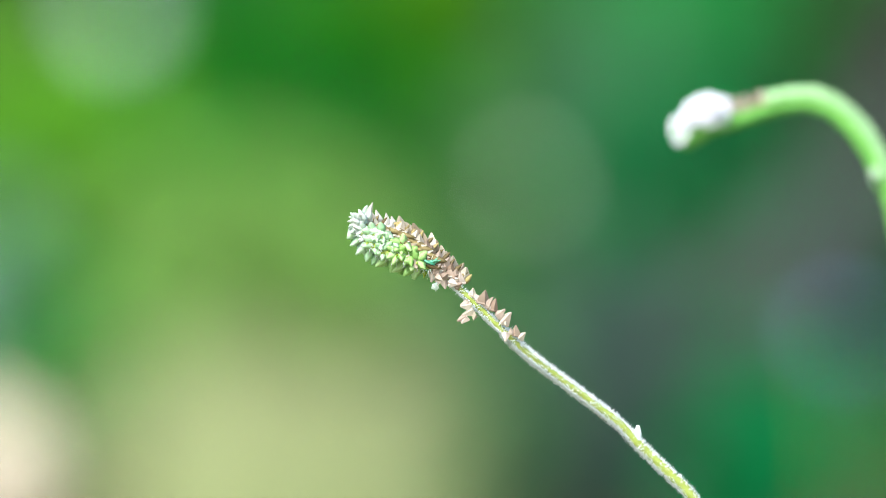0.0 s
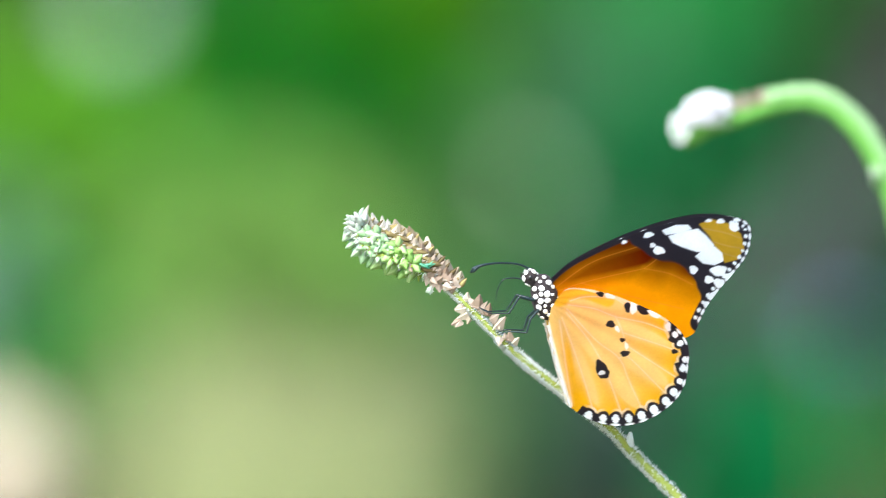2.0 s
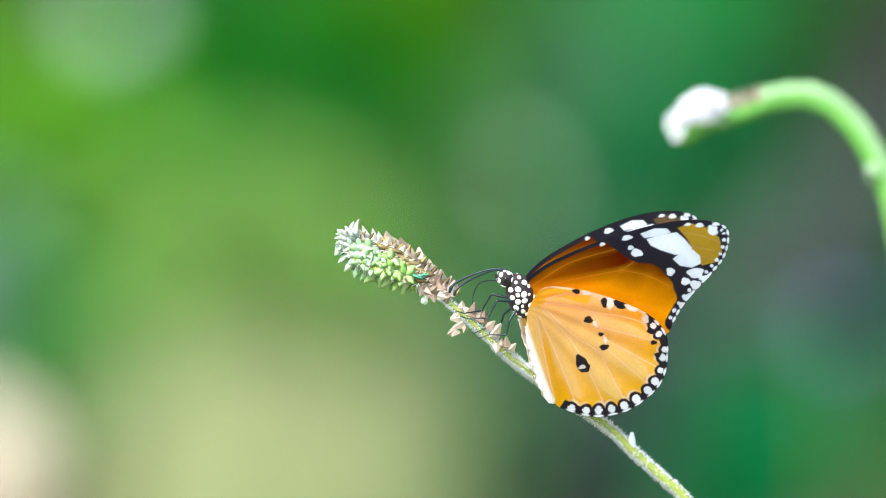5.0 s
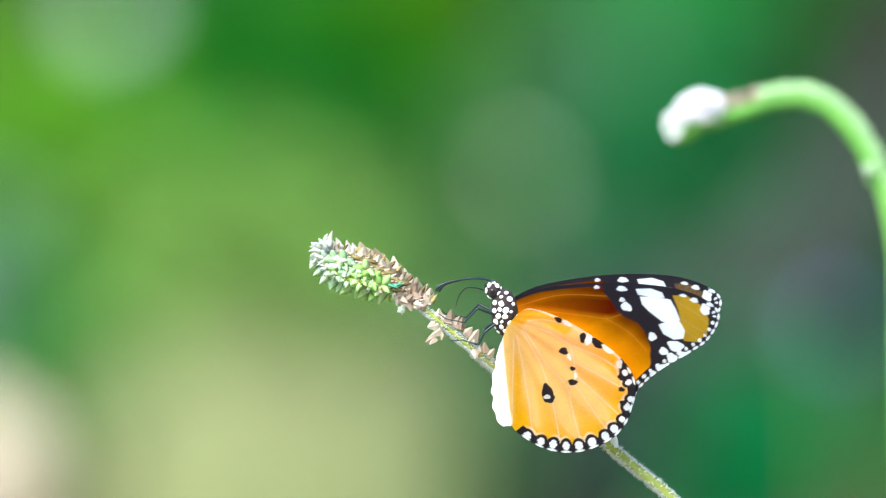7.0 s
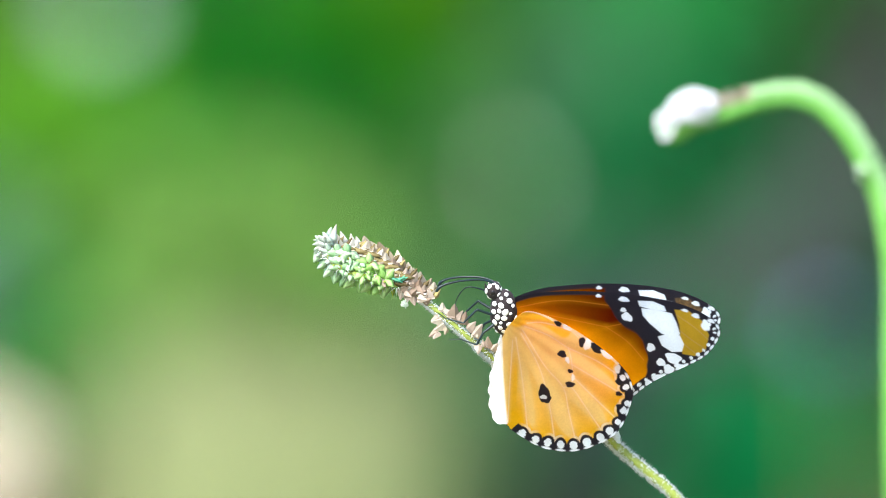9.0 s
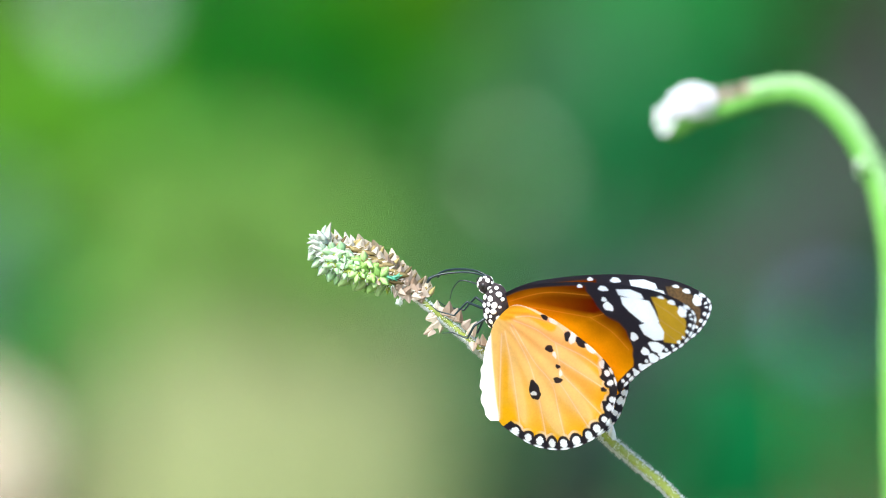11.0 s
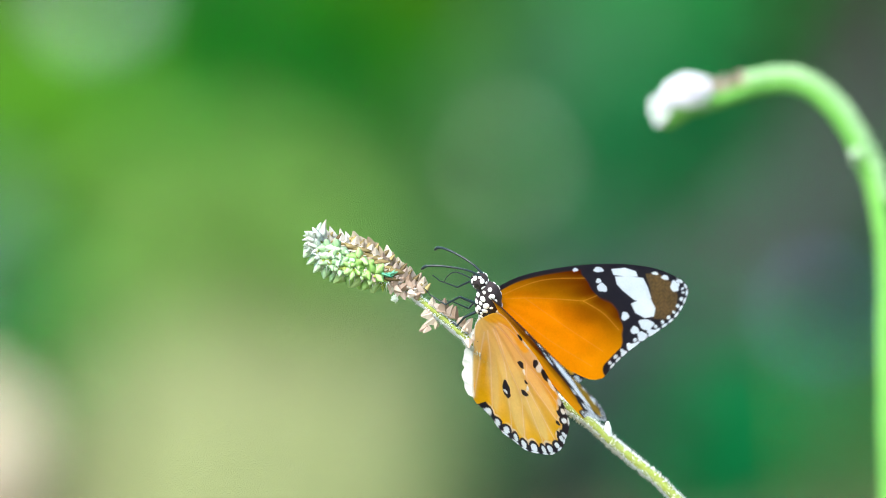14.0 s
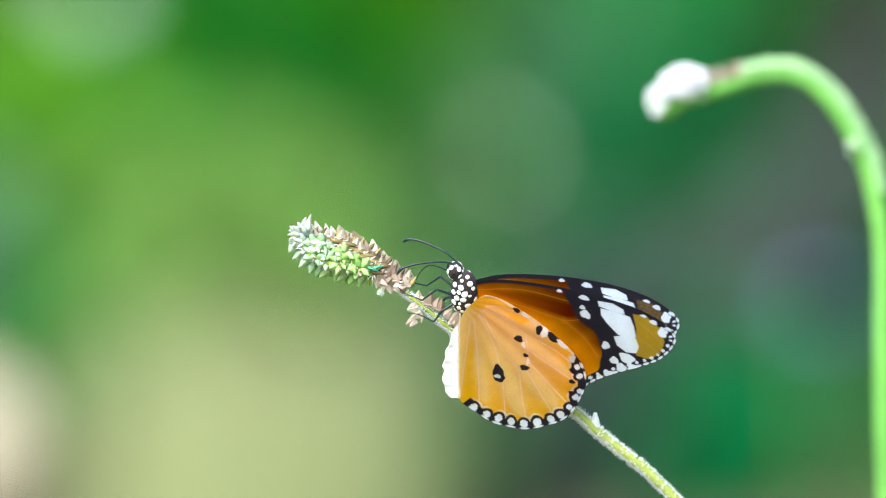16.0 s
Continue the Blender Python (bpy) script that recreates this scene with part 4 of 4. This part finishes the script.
def build_butterfly():
    fly = new("butterfly")
    tagged(fly, "orange butterfly with black, white-dotted wing margins and a dotted black body", "butterfly")

    def b(u, v, y=0.0):
        """Butterfly space: x to the head, y to its left, z to its back."""
        return Vector((-(v - BODY[1]) * U, y * U, (u - BODY[0]) * U))
    thorax = part("thorax", *ellipsoid(b(892, 559), (42 * U, 22 * U, 24 * U), rough=0.08), THORAX, fly, "black thorax with white dots")
    part("abdomen", *tube([b(899, 585), b(899, 620), b(897, 660), b(895, 692), b(894, 706)], [10 * U, 9 * U, 8 * U, 6 * U, 2 * U], 30, 16), ABDOMEN, fly, "slender tan abdomen")
    part("white_dots", *side_dots(THORAX_DOTS, (892, 559), (42, 22, 24), b), TUFT, thorax, "uneven round white dots", kind="stuff")
    head = part("head", *ellipsoid(b(874, 519), (16 * U, 15 * U, 14 * U), rough=0.1, seed=2), THORAX, fly, "black head with white dots")
    part("white_dots", *side_dots(HEAD_DOTS, (874, 519), (16, 15, 14), b), TUFT, head, "uneven round white dots", kind="stuff")
    feelers = []
    for s in (1, -1):
        part("eye", *ellipsoid(b(873, 520, 10 * s), (7 * U, 6 * U, 6 * U), seg=16, rings=10), EYE_GLOSS, head)
        part("palp", *tube([b(868, 522, 4 * s), b(861, 518, 5 * s), b(859, 508, 4 * s)], [2.4 * U, 2.6 * U, 0.8 * U], 10, 8), THORAX, head)
        root = b(876, 505, 4 * s)
        bow = [b(876, 505, 4 * s), b(852, 497, 10 * s), b(815, 497, 20 * s), b(786, 503, 27 * s), b(774, 514, 29 * s)]
        antenna = part("antenna", *tube([q - root for q in bow], [2.0 * U, 1.8 * U, 1.8 * U, 2.1 * U, 2.4 * U], 36, 8), CHITIN, fly)
        antenna.location = root
        feelers.append((antenna, root.copy()))
        part("club", *tube([q - root for q in (bow[3], b(779, 507, 28 * s), b(773, 515, 29.5 * s))], [2.0 * U, 3.2 * U, 1.3 * U], 12, 8), CHITIN, antenna)
    part("proboscis", *tube([b(864, 522), b(845, 515, 2), b(826, 514, 3), b(812, 530, 2), b(806, 548, 0)], [1.6 * U, 1.3 * U, 1.1 * U, 1.0 * U, 0.7 * U], 30, 8), CHITIN, head, "thin dark proboscis")
    legs = []
    for s in (1, -1):
        for joints in ([(872, 560), (846, 548), (822, 572), (790, 566), (776, 556)], [(876, 578), (858, 590), (846, 612), (816, 604), (796, 606)]):
            spread = (14, 24, 27, 22, 20)
            pts = [b(u, v, spread[i] * s) for i, (u, v) in enumerate(joints)]
            pts = [p + (q - p) * k for p, q in zip(pts[:-1], pts[1:]) for k in (0.0, 0.45, 0.9)] + [pts[-1]]
            hip = pts[0]
            pts = [p - hip for p in pts]
            leg = part("leg", *tube(pts, [2.8 * U, 2.2 * U, 1.7 * U, 1.2 * U, 0.9 * U], 44, 8), CHITIN, fly)
            leg.location = hip
            legs.append((leg, hip.copy()))
    wings = {}
    for side, word in ((1, "left"), (-1, "right")):
        fore = new("forewing", wing_mesh("forewing", FORE_OUTLINE, fore_pigment, (1080, 590), HINGE, side, 0.0, 0.5, 1.025, 1.05))
        hind = new("hindwing", wing_mesh("hindwing", HIND_OUTLINE, hind_pigment, (985, 670), BODY, side, 11.0, 1.9, 1.0, 1.05))
        fore.parent = hind.parent = fly
        tagged(fore, "orange forewing with black tip and white band")
        tagged(hind, "yellow-orange hindwing with black dotted margin")
        flap = part("inner_fold", *flap_mesh(side), TUFT, hind, "white inner fold")
        flap.location = (-(BODY[1] + (607 - BODY[1]) * 1.05 - BODY[1]) * U, 29 * U * side, (891 - BODY[0]) * U)
        wings[side] = (fore, hind, flap)
    return fly, wings, legs, feelers


plant, stalk = build_near_plant()
build_far_plant()
butterfly, wings, legs, feelers = build_butterfly()


# ---- what moves ----
BASIS = Matrix(((0, 0, 1), (0, -1, 0), (1, 0, 0))).to_4x4()    # head up, back to +x, left side to the viewer
FOLD = Vector((-70, 0, 210)).normalized()                     # line where fore- and hindwing overlap


def fly_pose(u, v, phi, rho, psi, y=FOCUS - 0.003):
    turn = Matrix.Rotation(radians(phi), 4, "Y") @ Matrix.Rotation(radians(psi), 4, "Z") @ Matrix.Rotation(radians(rho), 4, "X")
    return Matrix.Translation(on_plane(u, v) + Vector((0, y - FOCUS, 0))) @ BASIS @ turn


def fore_pose(side, spread, twist, sweep):
    root = Matrix.Translation(Vector((-(HINGE[1] - BODY[1]) * U, 0, (HINGE[0] - BODY[0]) * U)))
    return Matrix.Rotation(-side * radians(spread), 4, "X") @ root @ Matrix.Rotation(side * radians(twist), 4, FOLD) @ Matrix.Rotation(radians(sweep), 4, "Y")


def hind_pose(side, spread):
    return Matrix.Rotation(-side * radians(spread), 4, "X")


# seconds, place of the stalk's anchor in plan units, turn in degrees
STALK_ROWS = (
    (0, 645.2, 389.7, 0.08),
    (0.5, 642.5, 361.5, 1.29),
    (1, 661.8, 378.5, 1.04),
    (1.5, 668.0, 378.0, 1.35),
    (2, 636.7, 396.6, 1.01),
    (2.5, 582.7, 442.4, -3.18),
    (3, 589.4, 442.0, -3.18),
    (3.5, 627.4, 422.3, -1.51),
    (4, 638.3, 418.6, -1.06),
    (6.3, 613.6, 434.9, -3.05),
    (6.5, 619.6, 429.6, -2.80),
    (7, 587.8, 447.8, -4.20),
    (7.5, 544.4, 473.5, -6.15),
    (8, 552.6, 475.0, -6.15),
    (8.5, 593.1, 451.3, -4.50),
    (9, 608.4, 436.8, -3.75),
    (11.5, 592.8, 449.0, -4.35),
    (12, 584.6, 455.0, -4.70),
    (12.5, 581.8, 455.0, -4.75),
    (13, 588.9, 453.7, -4.55),
    (13.5, 597.5, 455.4, -4.35),
    (14, 600.5, 455.9, -4.25),
    (14.5, 589.8, 459.4, -4.65),
    (15, 569.7, 467.5, -5.45),
    (15.5, 561.8, 471.6, -5.75),
    (16, 580.0, 462.1, -4.95),
)
# seconds, thorax place in plan units, turn in the picture plane, roll, yaw, hindwing spread near and far,
# then for the near and the far forewing: spread, twist, sweep
FLIGHT_ROWS = (
    (0, 1750, 760, 52.0, 13.0, 21.0, 60.0, 60.0, 60.0, 0.0, 5.0, 60.0, 0.0, 5.0),
    (0.2, 1569, 607, 52.0, 13.0, 21.0, 67.0, 67.0, 67.0, 4.0, 5.0, 67.0, 4.0, 6.0),
    (0.3, 1500, 560, 52.0, 12.0, 24.0, 95.0, 95.0, 95.0, 0.0, 2.0, 95.0, 0.0, 2.0),
    (0.4, 1419, 487, 42.6, 17.4, 35.0, 20.4, 20.4, 20.4, 1.0, -5.3, 20.4, 1.1, -6.2),
    (0.5, 1344, 501, 60.4, 1.4, 37.4, 29.0, 29.2, 28.9, 0.9, 9.9, 29.2, 3.5, -5.1),
    (0.6, 1284, 464, 54.3, 4.0, 19.5, 71.9, 71.9, 71.9, 0.0, 3.8, 71.9, 0.0, 4.4),
    (0.7, 1246, 401, 58.2, 6.0, 23.3, 73.5, 73.5, 73.5, 1.0, -0.6, 73.5, 1.0, -5.1),
    (0.8, 1188, 381, 53.9, 10.4, 19.2, 28.3, 28.3, 28.3, 0.0, 0.4, 28.3, 0.0, -0.6),
    (0.9, 1145, 392, 56.5, 12.8, 28.0, 27.4, 27.4, 27.4, 5.3, -2.5, 27.4, 5.3, -1.6),
    (1, 1110, 419, 61.3, 8.8, 25.2, 56.2, 64.0, 56.3, 13.1, 3.6, 64.1, 10.3, 0.2),
    (1.1, 1109, 385, 55.3, 13.4, 22.1, 83.2, 83.2, 83.2, 0.0, -3.4, 83.2, 0.3, 1.6),
    (1.2, 1071, 390, 47.7, 15.3, 22.6, 23.9, 23.9, 23.9, 0.0, 0.9, 23.9, 0.4, 4.0),
    (1.3, 1039, 439, 53.5, 26.5, 20.3, 26.4, 26.4, 26.4, 6.9, 2.1, 26.4, 7.7, 2.2),
    (1.4, 1023, 467, 58.9, 15.7, 18.0, 67.8, 67.8, 67.8, 11.2, 10.3, 67.8, 12.1, 5.4),
    (1.5, 1012, 478, 54.5, 8.6, 13.7, 52.8, 64.2, 53.7, 0.9, 6.8, 64.3, 12.3, 5.8),
    (1.6, 997, 494, 39.0, -1.0, -0.9, 15.8, 15.8, 15.8, 0.0, 14.7, 15.8, 0.0, 14.7),
    (1.7, 990, 512, 34.0, 0.0, -2.0, 24.0, 24.0, 24.0, 0.0, 6.0, 24.0, 0.0, 6.0),
    (1.8, 1002, 514, 19.3, -5.6, 1.0, 34.6, 34.6, 34.6, 4.7, 11.8, 34.6, 4.7, 11.8),
    (1.9, 982, 527, 12.5, 0.7, -1.6, 9.8, 9.8, 9.8, 0.9, 12.9, 9.8, 0.9, 12.9),
    (2, 961, 530, 11.1, 4.3, 5.0, 9.8, 11.3, 9.9, 8.9, 9.1, 11.3, 1.0, 7.2),
    (2.2, 932, 524, 17.5, 14.5, 3.8, 15.9, 19.1, 16.0, 13.4, 10.1, 19.1, 7.2, 4.3),
    (2.5, 903, 539, 17.4, 10.6, 14.9, 25.0, 30.8, 25.2, 20.1, 11.5, 30.8, 16.6, -0.1),
    (3, 908, 535, 16.6, 5.8, 19.1, 27.2, 33.6, 27.5, 23.1, 10.9, 33.6, 27.6, -2.1),
    (3.5, 940, 525, 15.3, 3.8, 19.2, 26.6, 34.5, 26.9, 24.8, 10.6, 34.5, 30.5, -2.2),
    (4, 946, 525, 15.9, 3.9, 19.8, 25.9, 33.6, 26.3, 25.0, 9.9, 33.6, 28.3, -2.2),
    (4.2, 936, 524, 17.7, 5.1, 20.1, 24.0, 30.5, 24.1, 19.7, 9.2, 30.5, 27.4, -2.6),
    (6.3, 922, 550, 1.9, 7.7, 10.6, 1.9, 1.9, 1.8, 0.9, -0.8, 1.8, 0.9, 1.5),
    (6.5, 926, 551, -0.1, 7.8, 11.2, 1.8, 1.9, 1.7, 0.9, -1.0, 1.8, 0.9, 1.4),
    (7, 902, 561, 1.7, -3.7, 8.6, 6.7, 4.9, 6.9, 3.6, -0.6, 4.9, 10.0, 0.8),
    (7.5, 868, 581, 1.2, -3.5, 13.8, 9.0, 8.4, 9.2, 2.7, -1.0, 8.5, 10.3, -2.4),
    (8, 873, 586, -0.9, -3.8, 18.0, 9.4, 8.9, 9.6, 2.3, -1.4, 8.9, 14.2, -4.5),
    (8.5, 903, 571, -1.6, -2.0, 17.4, 5.9, 3.6, 6.0, 1.0, -2.1, 3.5, 4.7, -1.7),
    (9, 914, 561, -0.5, -2.3, 18.1, 5.2, 3.4, 5.2, 1.7, -2.3, 3.4, 12.1, -2.6),
    (9.2, 908, 565, 1.2, -4.3, 16.1, 6.8, 4.4, 6.9, 1.1, -1.9, 4.4, 12.1, -2.6),
    (11.3, 900, 561, 1.8, -21.4, 11.7, 3.0, 4.1, 3.1, 9.4, 0.1, 4.1, 12.0, 1.2),
    (11.5, 894, 563, 1.0, -20.4, 15.7, 2.0, 4.4, 2.5, 11.4, 0.0, 4.4, 12.0, 1.2),
    (12, 892, 571, -6.3, -21.9, 21.8, 3.6, 12.2, 4.1, 18.6, 1.5, 12.2, 21.3, 1.7),
    (12.5, 889, 579, -8.9, -24.5, 27.3, 7.2, 14.2, 7.9, 22.4, 1.6, 14.2, 26.8, 2.2),
    (13, 892, 575, -6.1, -23.8, 35.7, 16.3, 26.9, 17.7, 25.6, 3.1, 26.9, 27.8, -3.5),
    (13.5, 897, 567, -3.9, -20.4, 36.2, 23.7, 36.3, 25.3, 26.1, 6.4, 36.4, 27.8, -7.6),
    (14, 898, 569, -3.8, -20.5, 39.0, 23.9, 36.9, 25.6, 26.3, 7.9, 36.9, 30.2, -7.7),
    (14.5, 888, 567, -5.1, -16.7, 35.1, 19.3, 30.5, 20.4, 25.5, 6.6, 30.5, 25.4, -3.3),
    (15, 858, 572, -4.6, -7.8, 26.4, 5.3, 3.5, 5.6, 1.0, -1.9, 3.5, 1.0, -1.3),
    (15.5, 847, 578, -3.6, -8.0, 29.4, 4.4, 2.9, 4.5, 0.9, -3.9, 2.9, 1.0, -5.1),
    (16, 860, 568, -4.7, -5.9, 28.8, 3.1, 2.3, 3.1, 0.9, -4.2, 2.3, 7.3, -3.6),
)


def motions():
    inv = Matrix.Translation(-plant.location)
    walk(stalk, [(t, inv @ Matrix.Translation(on_plane(u, v)) @ Matrix.Rotation(radians(a), 4, "Y")) for t, u, v, a in STALK_ROWS])
    walk(butterfly, [(r[0], fly_pose(*r[1:6])) for r in FLIGHT_ROWS])
    for leg, hip in legs:
        walk(leg, [(t, Matrix.Translation(hip) @ Matrix.Rotation(radians(a), 4, "Y")) for t, a in ((0, -62), (1.15, -62), (1.35, -5), (1.5, 14), (1.75, 0), (16, 0))])
    near_swing = ((0, -25), (1.2, -25), (1.6, -15), (2, -15), (2.5, -8), (3.5, 0), (6.5, 0), (9.2, 0), (11.3, 0), (12.5, -3), (13.5, -4), (14.3, -4), (15, 2), (16, 5))
    far_swing = ((0, -25), (1.2, -25), (1.6, -10), (2, -12), (3.5, 0), (6.5, 6), (9.2, 5), (11.3, 0), (12.0, -3), (12.4, -16), (12.8, -18), (13.5, -5), (14.2, -5), (14.8, -13), (16, -13))
    for (feeler, root), swing in zip(feelers, (near_swing, far_swing)):
        walk(feeler, [(t, Matrix.Translation(root) @ Matrix.Rotation(radians(a), 4, "Y")) for t, a in swing])
    for side, h, k in ((1, 6, 8), (-1, 7, 11)):
        fore, hind, flap = wings[side]
        hinge = Vector((-138 * 1.05, 0, 12)).normalized()
        seat = Matrix.Translation(flap.location)
        walk(flap, [(t, seat @ Matrix.Rotation(side * radians(a), 4, hinge)) for t, a in ((0, 80), (4.2, 80), (5.2, 45), (6.3, 0), (16, 0))])
        walk(fore, [(r[0], fore_pose(side, *r[k:k + 3])) for r in FLIGHT_ROWS])
        walk(hind, [(r[0], hind_pose(side, r[h])) for r in FLIGHT_ROWS])


motions()
